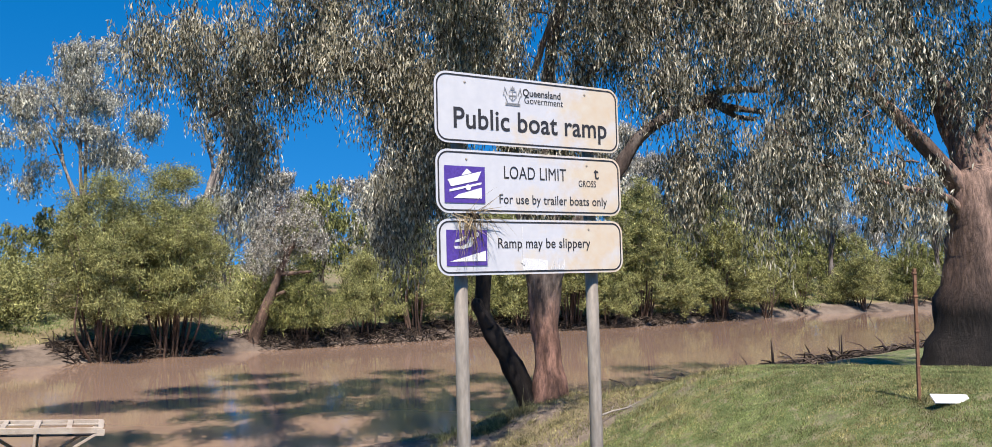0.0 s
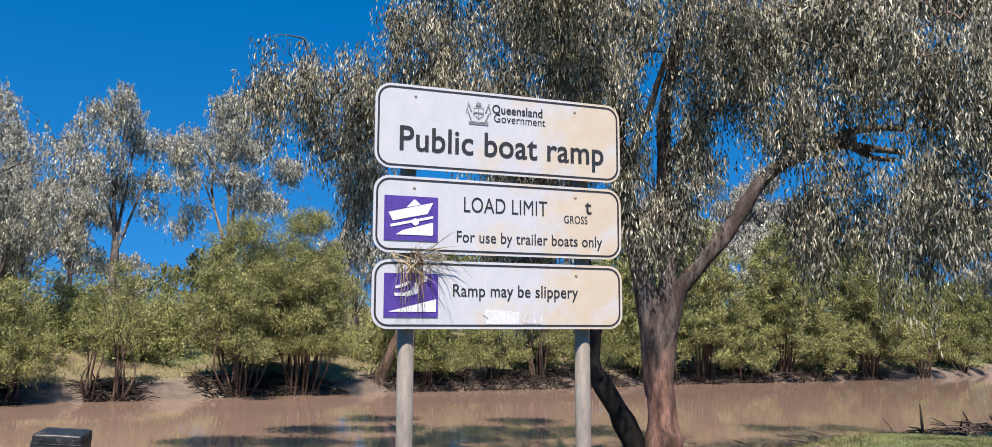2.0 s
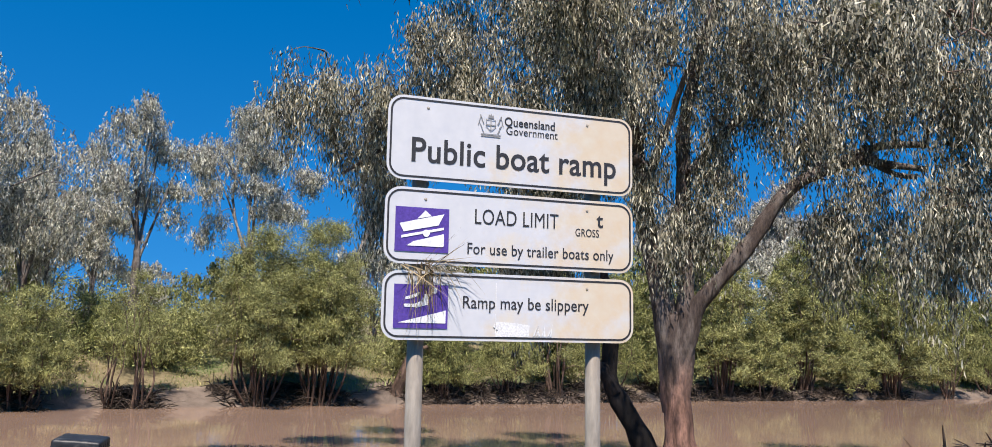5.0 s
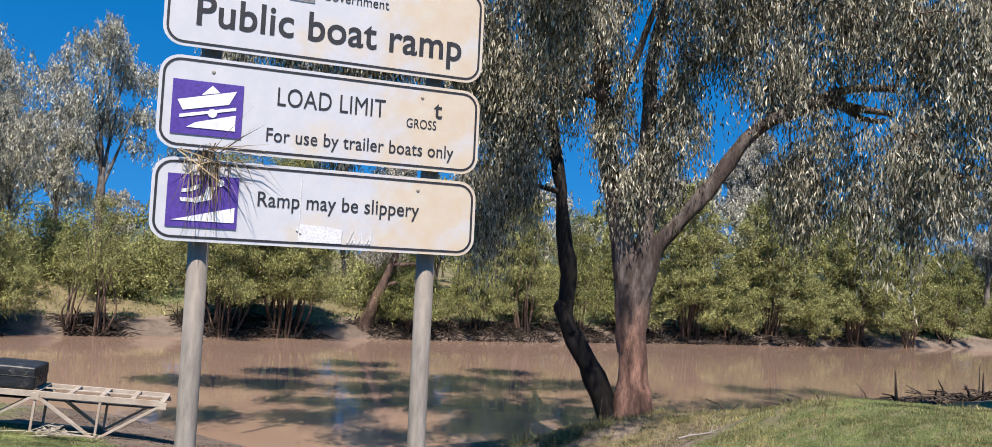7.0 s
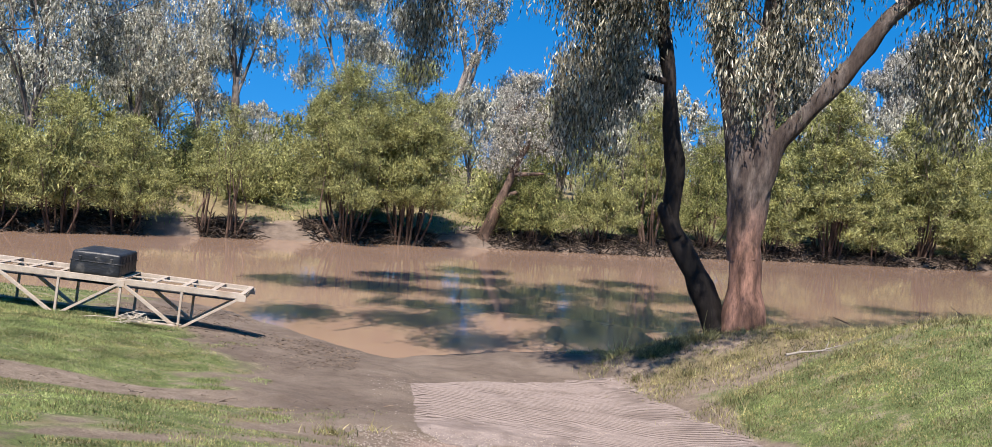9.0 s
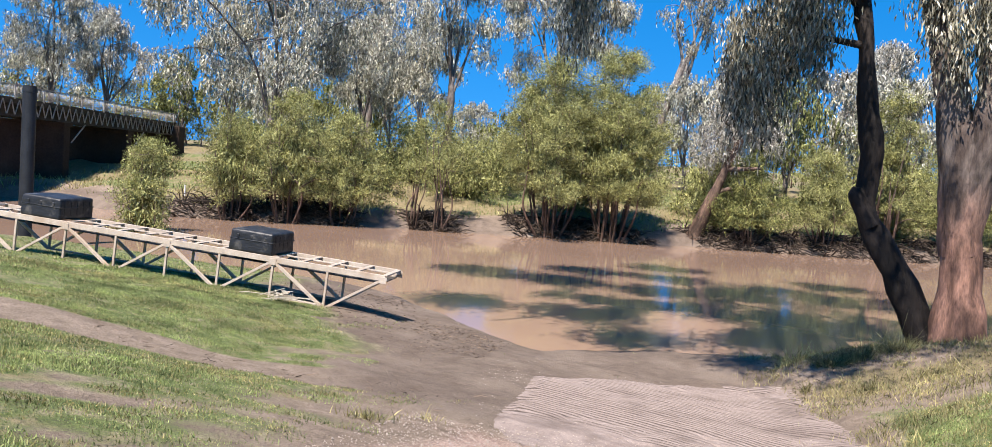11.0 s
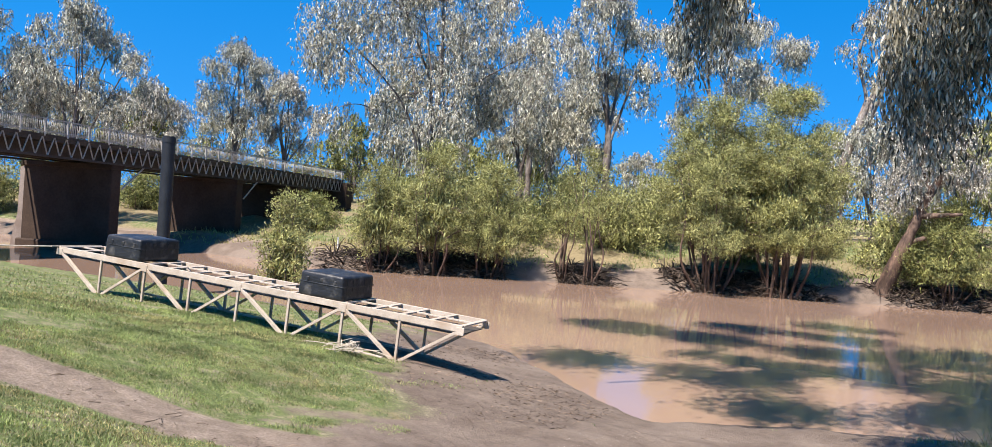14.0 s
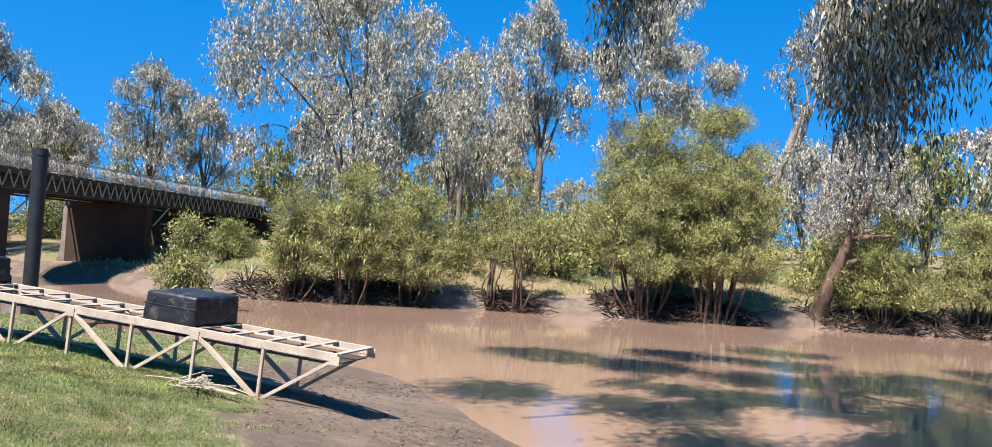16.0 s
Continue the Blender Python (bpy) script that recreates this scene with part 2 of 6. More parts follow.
M = {}
M["ground"] = ground_material()
M["water"] = water_material()
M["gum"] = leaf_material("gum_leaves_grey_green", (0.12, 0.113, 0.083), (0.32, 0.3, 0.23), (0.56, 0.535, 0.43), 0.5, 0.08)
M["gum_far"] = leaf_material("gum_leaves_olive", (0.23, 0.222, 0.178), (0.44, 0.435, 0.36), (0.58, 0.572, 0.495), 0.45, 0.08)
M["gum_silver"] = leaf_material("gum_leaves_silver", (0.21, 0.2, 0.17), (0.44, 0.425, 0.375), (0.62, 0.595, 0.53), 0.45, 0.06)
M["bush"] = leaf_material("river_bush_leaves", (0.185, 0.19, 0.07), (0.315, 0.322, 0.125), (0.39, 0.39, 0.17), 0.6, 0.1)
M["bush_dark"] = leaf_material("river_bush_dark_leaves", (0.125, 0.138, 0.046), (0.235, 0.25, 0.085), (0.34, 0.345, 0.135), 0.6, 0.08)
M["grass"] = leaf_material("grass_blades", (0.182, 0.232, 0.092), (0.25, 0.305, 0.122), (0.36, 0.388, 0.185), 0.7, 0.3, 1.1)
M["dry_grass"] = leaf_material("dry_grass_blades", (0.22, 0.19, 0.085), (0.34, 0.3, 0.145), (0.46, 0.41, 0.22), 0.7, 0.28)
M["tussock"] = leaf_material("tussock_blades", (0.13, 0.135, 0.06), (0.26, 0.265, 0.13), (0.42, 0.385, 0.22), 0.6, 0.25)
M["straw"] = leaf_material("bleached_straw", (0.16, 0.11, 0.06), (0.34, 0.26, 0.15), (0.5, 0.41, 0.27), 0.7, 0.1)
# dead wood, coloured dark to deepen the shade on the banks
M["snag"] = leaf_material("shade_dark_dead_wood", (0.035, 0.026, 0.02), (0.06, 0.045, 0.036), (0.11, 0.085, 0.068), 0.85, 0.0)
M["litter"] = leaf_material("dead_sticks", (0.08, 0.058, 0.042), (0.15, 0.11, 0.083), (0.27, 0.20, 0.15), 0.8, 0.05)
M["bark_red"] = bark_material("river_gum_bark", (0.3, 0.168, 0.122), (0.17, 0.14, 0.12), (0.075, 0.055, 0.046), (2.0, 3.6))
# almost black: the shade of the crown is put into this bark's colour
M["bark_dark"] = bark_material("shade_dark_rough_bark", (0.016, 0.012, 0.01), (0.045, 0.035, 0.029), (0.01, 0.008, 0.006), (4.0, 8.0))
M["bark_old"] = bark_material("burnt_butt_bark", (0.018, 0.014, 0.012), (0.3, 0.2, 0.155), (0.11, 0.075, 0.06), (1.7, 3.6))
M["bark_grey"] = bark_material("pale_gum_bark", (0.15, 0.12, 0.10), (0.24, 0.21, 0.185), (0.10, 0.078, 0.064), (0.0, 4.0))
M["bark_white"] = bark_material("white_gum_bark", (0.21, 0.165, 0.13), (0.34, 0.305, 0.27), (0.16, 0.125, 0.1), (0.0, 4.0))
M["bark_brown"] = bark_material("brown_stump_bark", (0.17, 0.11, 0.08), (0.2, 0.14, 0.105), (0.085, 0.058, 0.045), (2.0, 5.0))
M["sign_white"] = speckled("sign_face", [(0.3, (0.78, 0.79, 0.82)), (0.7, (0.84, 0.84, 0.85))], 2.0, 0.4, 0.4, 0, 0.02, 0.001)
M["sign_black"] = speckled("sign_black", [(0.3, (0.022, 0.022, 0.025)), (0.7, (0.04, 0.04, 0.045))], 30.0, 0.5, 0.3, 0, 0.02, 0.001)
M["sign_grey"] = speckled("sign_grey", [(0.3, (0.2, 0.2, 0.205)), (0.7, (0.27, 0.27, 0.275))], 30.0, 0.5, 0.3, 0, 0.02, 0.001)
M["sign_purple"] = speckled("sign_purple", [(0.3, (0.075, 0.04, 0.26)), (0.7, (0.095, 0.055, 0.31))], 12.0, 0.45, 0.35, 0, 0.02, 0.001)
M["sign_sticker"] = speckled("sign_paper", [(0.3, (0.64, 0.64, 0.65)), (0.7, (0.7, 0.7, 0.7))], 20.0, 0.7, 0.2, 0, 0.05, 0.001)
M["galv"] = speckled("galvanised_steel", [(0.3, (0.22, 0.19, 0.155)), (0.55, (0.31, 0.277, 0.232)), (0.75, (0.41, 0.375, 0.325))], 9.0, 0.6, 0.4, 0.15, 0.15, 0.003, (1, 1, 0.2), 6.0, ((0.24, 0.2, 0.16), 4.0, 0.58, 0.75))
M["timber"] = speckled("weathered_grey_timber", [(0.3, (0.2, 0.18, 0.155)), (0.7, (0.34, 0.31, 0.27))], 12.0, 0.85, 0.2, 0, 0.4, 0.004, (1, 1, 0.08))
M["alu"] = speckled("muddy_aluminium", [(0.3, (0.36, 0.30, 0.235)), (0.55, (0.47, 0.40, 0.325)), (0.75, (0.55, 0.49, 0.41))], 4.0, 0.6, 0.4, 0.1, 0.1, 0.002, None, 10.0, ((0.33, 0.25, 0.18), 2.0, 0.55, 0.72))
M["deck_dark"] = speckled("dark_deck_mesh", [(0.3, (0.03, 0.027, 0.024)), (0.7, (0.075, 0.066, 0.056))], 6.0, 0.8, 0.3, 0, 0.3, 0.006)
M["float"] = speckled("black_polythene_float", [(0.3, (0.01, 0.011, 0.013)), (0.6, (0.02, 0.021, 0.024)), (0.8, (0.055, 0.054, 0.052))], 5.0, 0.42, 0.4, 0, 0.3, 0.01, (1, 1, 3.5), 5.0, ((0.12, 0.112, 0.1), 3.5, 0.55, 0.78))
M["pile"] = speckled("black_pile_sleeve", [(0.3, (0.011, 0.012, 0.015)), (0.7, (0.024, 0.026, 0.031))], 3.0, 0.5, 0.35, 0, 0.1, 0.004)
M["concrete"] = speckled("ramp_concrete", [(0.25, (0.165, 0.135, 0.117)), (0.5, (0.22, 0.184, 0.16)), (0.75, (0.275, 0.233, 0.204))], 1.2, 0.9, 0.2, 0, 0.4, 0.006, None, 14.0, ((0.15, 0.118, 0.098), 0.9, 0.5, 0.68))
M["ramp"] = ramp_material()
# stained concrete, with the shade below the deck put into its colour
M["pier"] = speckled("stained_shaded_pier_concrete", [(0.25, (0.03, 0.02, 0.015)), (0.75, (0.068, 0.047, 0.034))], 0.5, 0.9, 0.2, 0, 0.3, 0.02, None, 12.0)
M["bridge_steel"] = speckled("bridge_timber_and_steel", [(0.3, (0.045, 0.036, 0.03)), (0.7, (0.085, 0.07, 0.058))], 2.0, 0.8, 0.25, 0, 0.2, 0.01)
M["bridge_pale"] = speckled("galvanised_bridge_rail", [(0.3, (0.34, 0.31, 0.27)), (0.7, (0.46, 0.43, 0.38))], 2.0, 0.6, 0.4, 0.1, 0.1, 0.005)
M["white_paint"] = speckled("worn_white_paint", [(0.3, (0.62, 0.62, 0.62)), (0.7, (0.78, 0.78, 0.78))], 6.0, 0.6, 0.3, 0, 0.1, 0.002)
M["rust"] = speckled("rusted_steel", [(0.3, (0.14, 0.075, 0.045)), (0.7, (0.25, 0.135, 0.08))], 14.0, 0.85, 0.3, 0.1, 0.3, 0.003)
M["rope"] = speckled("pale_rope", [(0.3, (0.4, 0.35, 0.27)), (0.7, (0.55, 0.49, 0.4))], 30.0, 0.9, 0.1, 0, 0.5, 0.004)
M["stone"] = speckled("pale_gravel", [(0.3, (0.28, 0.23, 0.19)), (0.7, (0.5, 0.43, 0.37))], 20.0, 0.9, 0.2, 0, 0.4, 0.01)


# ---- mesh helpers ----
def mesh_from(name, verts, faces, mat=None, smooth=False):
    """A mesh from arrays: faces of one vertex count, or a list of them."""
    me = bpy.data.meshes.new(name)
    verts = np.asarray(verts, float)
    if isinstance(faces, np.ndarray):
        k = faces.shape[1]
        me.vertices.add(len(verts))
        me.vertices.foreach_set("co", verts.astype(np.float32).ravel())
        me.loops.add(faces.size)
        me.loops.foreach_set("vertex_index", faces.astype(np.int32).ravel())
        me.polygons.add(len(faces))
        me.polygons.foreach_set("loop_start", np.arange(0, faces.size, k, dtype=np.int32))
        me.update(calc_edges=True)
        me.validate()
    else:
        me.from_pydata(verts.tolist(), [], [list(f) for f in faces])
    if mat:
        me.materials.append(mat)
    if smooth:
        me.polygons.foreach_set("use_smooth", [True] * len(me.polygons))
    return me


def put(name, me, parent=None, m=None, label=""):
    ob = new(name, me)
    if m is not None:
        ob.matrix_basis = m
    if parent is not None:
        ob.parent = parent
    if label:
        ob["label"] = label
    return ob


def part(name, bm, mat, parent, label="", m=None, smooth=False):
    me = bpy.data.meshes.new(name)
    bm.to_mesh(me)
    bm.free()
    me.materials.append(mat)
    if smooth:
        me.polygons.foreach_set("use_smooth", [True] * len(me.polygons))
    return put(name, me, parent, m, label)


def box_bm(size, bevel=0.0, segs=1, centre=(0, 0, 0)):
    bm = bmesh.new()
    bmesh.ops.create_cube(bm, size=1, matrix=Matrix.Translation(centre) @ Matrix.Diagonal((*size, 1)))
    if bevel:
        bmesh.ops.bevel(bm, geom=bm.edges[:], offset=bevel, segments=segs, affect="EDGES", profile=0.6)
    return bm


def rod_bm(a, b, w, h=None, bevel=0.004):
    """A bar of square section from a to b, its height side upright."""
    a, b = Vector(a), Vector(b)
    d = b - a
    h = h or w
    x = d.normalized()
    side = x.cross(Vector((0, 0, 1)))
    side = side.normalized() if side.length > 1e-3 else Vector((0, 1, 0))
    up = side.cross(x).normalized()
    m = Matrix((x, side, up)).transposed().to_4x4()
    m.translation = (a + b) / 2
    bm = box_bm((d.length, w, h), bevel)
    bm.transform(m)
    return bm


def tube_arrays(pts, radii, sides=8, lobes=0.0, seed=0):
    pts = np.asarray(pts, float)
    radii = np.asarray(radii, float)
    n = len(pts)
    tan = np.gradient(pts, axis=0)
    tan /= np.linalg.norm(tan, axis=1)[:, None] + 1e-9
    ref = np.array([0.31, 0.95, 0.05])
    u = np.cross(tan, ref)
    u /= np.linalg.norm(u, axis=1)[:, None] + 1e-9
    v = np.cross(tan, u)
    a = np.linspace(0, 2 * np.pi, sides, endpoint=False)
    ring = u[:, None] * np.cos(a)[None, :, None] + v[:, None] * np.sin(a)[None, :, None]
    rr = np.repeat(radii[:, None], sides, 1)
    if lobes:
        h = np.arange(n)[:, None]
        rr = rr * (1 + lobes * np.sin(3 * a[None] + 0.35 * h + seed) + 0.6 * lobes * np.sin(5 * a[None] - 0.5 * h + 2 * seed) + 0.35 * lobes * np.sin(8 * a[None] + 1.7 * h))
    verts = (pts[:, None] + ring * rr[:, :, None]).reshape(-1, 3)
    i = np.arange(n - 1)[:, None] * sides
    j = np.arange(sides)[None]
    k = (j + 1) % sides
    faces = np.stack([i + j, i + k, i + sides + k, i + sides + j], -1).reshape(-1, 4)
    return verts, faces


def join_arrays(items):
    vs, fs, off = [], [], 0
    for v, f in items:
        vs.append(v)
        fs.append(f + off)
        off += len(v)
    return np.concatenate(vs), np.concatenate(fs)


def curve_pts(ctrl, step=0.35, wobble=0.0, rng=None):
    """A smooth line through control points."""
    c = np.asarray(ctrl, float)
    if len(c) == 2:
        c = np.array([c[0], (c[0] + c[1]) / 2, c[1]])
    p = np.concatenate([[2 * c[0] - c[1]], c, [2 * c[-1] - c[-2]]])
    out, key = [], []
    for i in range(1, len(p) - 2):
        n = max(2, int(np.linalg.norm(p[i + 1] - p[i]) / step))
        t = np.linspace(0, 1, n, endpoint=False)[:, None]
        a, b, cc, d = p[i - 1], p[i], p[i + 1], p[i + 2]
        out.append(0.5 * (2 * b + (cc - a) * t + (2 * a - 5 * b + 4 * cc - d) * t**2 + (3 * b - a - 3 * cc + d) * t**3))
    out.append(c[-1:])
    out = np.concatenate(out)
    if wobble and rng is not None:
        w = rng.normal(0, wobble, out.shape)
        w[0] = w[-1] = 0
        w = (w + np.roll(w, 1, 0) + np.roll(w, -1, 0)) / 3
        out = out + w
    return out


# ---- ground ----
RAMP_A, RAMP_B = np.array((-2.3, 21.3)), np.array((3.9, 8.6))
RAMP_DIR = (RAMP_B - RAMP_A) / np.linalg.norm(RAMP_B - RAMP_A)
RAMP_OUT = np.array((-RAMP_DIR[1], RAMP_DIR[0]))


def ramp_along(x, y):
    return (x - RAMP_A[0]) * RAMP_DIR[0] + (y - RAMP_A[1]) * RAMP_DIR[1]


def line_distance(x, y, pts):
    best = np.full(np.shape(x), 1e9)
    for (ax, ay), (bx, by) in zip(pts[:-1], pts[1:]):
        dx, dy = bx - ax, by - ay
        k = np.clip(((x - ax) * dx + (y - ay) * dy) / (dx * dx + dy * dy), 0, 1)
        best = np.minimum(best, np.hypot(x - ax - k * dx, y - ay - k * dy))
    return best


def waves(x, y, scale, seed):
    """Smooth uneven patches, about -1 to 1."""
    rng = np.random.default_rng(seed)
    out = 0
    for k in range(7):
        a, f = rng.uniform(0, 2 * np.pi), scale * rng.uniform(0.5, 1.9)
        out = out + np.sin((np.cos(a) * x + np.sin(a) * y) * f + rng.uniform(0, 6.3))
    return out / 3.2


PATH_LINE = [(-30, 2.5), (-16, 6.2), (-11.8, 8.8), (-9.2, 11.0), (-7.3, 12.6), (-5.8, 13.7), (-4.2, 15.2)]


def covers(x, y):
    """Grass, mud, red gravel and dry grass over the ground, each 0 to 1."""
    e, v = ramp_side(x, y) + 0.3 * waves(x, y, 1.1, 41), ramp_along(x, y)
    d_near, d_far = near_shore(x) - y, (y - far_shore(x)) * 0.72
    far = d_far > -3
    left = np.interp(v, (-4, -1.3, 1, 3, 6, 9, 13, 18, 30), (-10.5, -7.6, -6.0, -5.2, -4.4, -4.0, -3.7, -3.6, -3.6))
    bare = sstep(left - 3.8, left + 1.2, e) * (1 - sstep(1.6, 2.7, e))
    bare = np.maximum(bare, 1 - sstep(1.2, 3.6, d_near))
    path = 1 - sstep(0.45, 0.95, line_distance(x, y, PATH_LINE))
    tree = np.exp(-(((x - 1.0) / 3.6) ** 2 + ((y - 24.0) / 4.2) ** 2))
    crest = sstep(-1, 0.5, e) * (1 - sstep(6, 10, d_near)) * 0.8
    grass = 1 - np.maximum.reduce([bare, path, np.clip(1.3 * tree, 0, 1), crest])
    mud = np.clip(bare * (1 - sstep(4.5, 8.0, v)) * (1 - sstep(1.0, 2.3, e)), 0, 1)
    mud = np.maximum(mud, 1 - sstep(0.5, 1.4, d_near))
    mud = np.maximum(mud, path * 0.25)
    red = sstep(6.0, 8.0, v) * sstep(-4.6, -3.4, e) * (1 - sstep(1.5, 2.5, e)) * (1 - sstep(22, 28, v))
    patch = waves(x, y, 1.6, 3) * 0.6 + waves(x, y, 4.5, 4) * 0.5
    near_ramp = np.exp(-(np.maximum(-3.0 - e, 0) / 5.0) ** 2) * (e < 0) * (d_near > 10)
    grass = np.clip(grass - 0.55 * np.clip(patch - 0.2, 0, 1) - 0.3 * near_ramp * np.clip(0.4 + waves(x, y, 3.0, 8), 0, 1), 0, 1)
    dry = np.clip(0.14 + 0.16 * waves(x, y, 2.4, 5) + 0.14 * waves(x, y, 6.5, 15) + 0.15 * near_ramp, 0, 1) * (grass > 0.3)
    dry = np.maximum(dry, crest * sstep(1.8, 2.6, e) * np.clip(0.75 + 0.5 * waves(x, y, 1.8, 16), 0, 1))
    fgrass = sstep(2.4, 4.4, d_far) * np.clip(0.75 + 0.4 * np.sin(x * 0.21) * np.sin(y * 0.17), 0, 1)
    fdry = sstep(2.0, 3.6, d_far) * np.clip(0.5 + 0.4 * np.sin(x * 0.33 + 2) * np.sin(y * 0.27), 0, 1)
    grass, mud = np.where(far, fgrass, grass), np.where(far, (1 - sstep(1.6, 3.2, d_far)), mud)
    return grass, mud, np.where(far, 0, red), np.where(far, fdry, dry)


SHEET = {}


def surface(x, y):
    """Height of the uneven ground sheet itself, for what grows or lies on it."""
    xs, ys, z = SHEET["xs"], SHEET["ys"], SHEET["z"]
    i = np.clip(np.searchsorted(xs, x) - 1, 0, len(xs) - 2)
    j = np.clip(np.searchsorted(ys, y) - 1, 0, len(ys) - 2)
    u, v = (x - xs[i]) / (xs[i + 1] - xs[i]), (y - ys[j]) / (ys[j + 1] - ys[j])
    return (z[j, i] * (1 - u) + z[j, i + 1] * u) * (1 - v) + (z[j + 1, i] * (1 - u) + z[j + 1, i + 1] * u) * v


def ground_sheet():
    xs = np.concatenate([[-2600, -1400, -700, -400, -260, -190, -150, -125], np.arange(-110, -68, 1.4), np.arange(-68, -26, 0.7), np.arange(-26, 15, 0.24), np.arange(15, 80, 0.9), [82, 90, 100, 115, 135, 170, 230, 330, 500, 900, 1600, 2600]])
    ys = np.concatenate([[-2600, -1400, -700, -300, -150, -80, -50, -30, -18, -10, -6], np.arange(-3, 32, 0.24), np.arange(32, 110, 0.5), np.arange(110, 134, 1.0), [138, 145, 155, 170, 190, 220, 270, 350, 500, 900, 1600, 2600]])
    gx, gy = np.meshgrid(xs, ys)
    z = ground(gx, gy)
    rough = np.array([noise.noise((a * 0.9, b * 0.9, 0)) * 0.05 + noise.noise((a * 3, b * 3, 4)) * 0.018 for a, b in zip(gx.ravel(), gy.ravel())]).reshape(gx.shape)
    lump = np.array([noise.noise((a * 0.35, b * 0.35, 9)) for a, b in zip(gx.ravel(), gy.ravel())]).reshape(gx.shape)
    d_far = (gy - far_shore(gx)) * 0.72
    ge, gv = ramp_side(gx, gy), ramp_along(gx, gy)
    slab = sstep(-3.6, -3.2, ge) * (1 - sstep(1.5, 1.9, ge)) * sstep(-1.8, -0.8, gv) * (1 - sstep(7.6, 8.6, gv))
    rough, lump = rough * (1 - slab), lump * np.where(d_far > 0.2, 1, 1 - slab)
    z = z - 0.06 * slab + rough + np.where(d_far > 0.2, lump * np.clip(d_far * 0.15, 0, 0.45), lump * 0.05)
    SHEET.update(xs=xs, ys=ys, z=z)
    nx, ny = len(xs), len(ys)
    i = (np.arange(ny - 1)[:, None] * nx + np.arange(nx - 1)[None]).ravel()
    faces = np.stack([i, i + 1, i + 1 + nx, i + nx], -1)
    me = mesh_from("ground", np.stack([gx, gy, z], -1).reshape(-1, 3), faces, M["ground"], True)
    for nm, val in zip(("grass", "mud", "red", "dry"), covers(gx, gy)):
        at = me.attributes.new(nm, "FLOAT", "POINT")
        at.data.foreach_set("value", np.broadcast_to(val, gx.shape).astype(np.float32).ravel())
    return tagged(put("ground", me), "river bank of short green grass, brown mud and bare dirt", "ground", kind="structure")


ground_sheet()

wx, wy = np.meshgrid(np.concatenate([[-2600, -400], np.arange(-120, 121, 8), [400, 2600]]), np.concatenate([[-300, 0], np.arange(8, 180, 8), [400, 2600]]))
wi = (np.arange(wx.shape[0] - 1)[:, None] * wx.shape[1] + np.arange(wx.shape[1] - 1)[None]).ravel()
tagged(put("water", mesh_from("water", np.stack([wx, wy, np.full(wx.shape, WATER)], -1).reshape(-1, 3), np.stack([wi, wi + 1, wi + 1 + wx.shape[1], wi + wx.shape[1]], -1), M["water"], True)),
       "still brown muddy river water with soft reflections", "river", kind="structure")


def boat_ramp():
    """A concrete slab with cross ridges, half worn and muddied, running down to the water."""
    # rows follow the ridges, which run aslant and turn at the middle
    row = np.arange(-3.6, 11.2, 0.0225)
    es = np.linspace(-3.45, 1.8, 44)
    pp, ee = np.meshgrid(row, es, indexing="ij")
    vv = pp + 0.49 * ee + 0.45 * np.maximum(ee + 0.6, 0)
    start = np.interp(ee, (-3.45, 0.5, 1.8), (0.9, -2.0, -1.6))
    wav = np.array([noise.noise((a * 0.9, b * 0.9, 3)) + 0.5 * noise.noise((a * 3, b * 3, 5)) for a, b in zip(vv.ravel(), ee.ravel())]).reshape(vv.shape)
    x = RAMP_A[0] + RAMP_DIR[0] * vv + RAMP_OUT[0] * ee
    y = RAMP_A[1] + RAMP_DIR[1] * vv + RAMP_OUT[1] * ee
    ridge = np.clip(np.sin(pp * 2 * np.pi / 0.18) * 1.6, -1, 1) * 0.011
    reach = 7.4 + 0.75 * np.clip(ee, -2, 2)
    worn = np.clip(0.95 + wav * 1.3, 0.3, 1) * np.clip((reach - vv) / 0.9, 0, 1)
    z = ground(x, y) + 0.03 + ridge * worn + wav * 0.014
    edge = np.minimum.reduce([(ee + 3.45) / 0.35, (1.8 - ee) / 0.35, (vv - start) / 0.5, (reach + 0.6 - vv) / 1.0])
    z = z - np.clip(0.9 - edge * (1 + 1.2 * wav), 0, 1) * 0.09
    nv, ne = vv.shape
    i = (np.arange(nv - 1)[:, None] * ne + np.arange(ne - 1)[None])
    i = i[((vv > start - 0.1) & (vv < 9.4))[:-1, :-1]]
    me = mesh_from("boat_ramp", np.stack([x, y, z], -1).reshape(-1, 3), np.stack([i, i + 1, i + 1 + ne, i + ne], -1), M["ramp"], True)
    at = me.attributes.new("groove", "FLOAT", "POINT")
    at.data.foreach_set("value", (np.clip(0.5 - ridge / 0.014, 0, 1) * worn).astype(np.float32).ravel())
    tagged(put("boat_ramp", me), "ridged pale concrete boat ramp, mud-stained, running into the river", "boat ramp", kind="structure")


boat_ramp()

# ---- bridge ----
BR_Q, BR_D = Vector((-54, 22.5, 0)), Vector((-0.562, 0.827, 0))
BR_C = Vector((-0.827, -0.562, 0))
BR_W = 7.4


def bridge_at(s, c, z):
    p = BR_Q + BR_D * s + BR_C * c
    return (p.x, p.y, z)


def oriented(size, s, c, z, bevel=0.0):
    """A block with its length along the bridge."""
    bm = box_bm(size, bevel)
    m = Matrix((BR_D, BR_C, Vector((0, 0, 1)))).transposed().to_4x4()
    m.translation = bridge_at(s, c, z)
    bm.transform(m)
    return bm


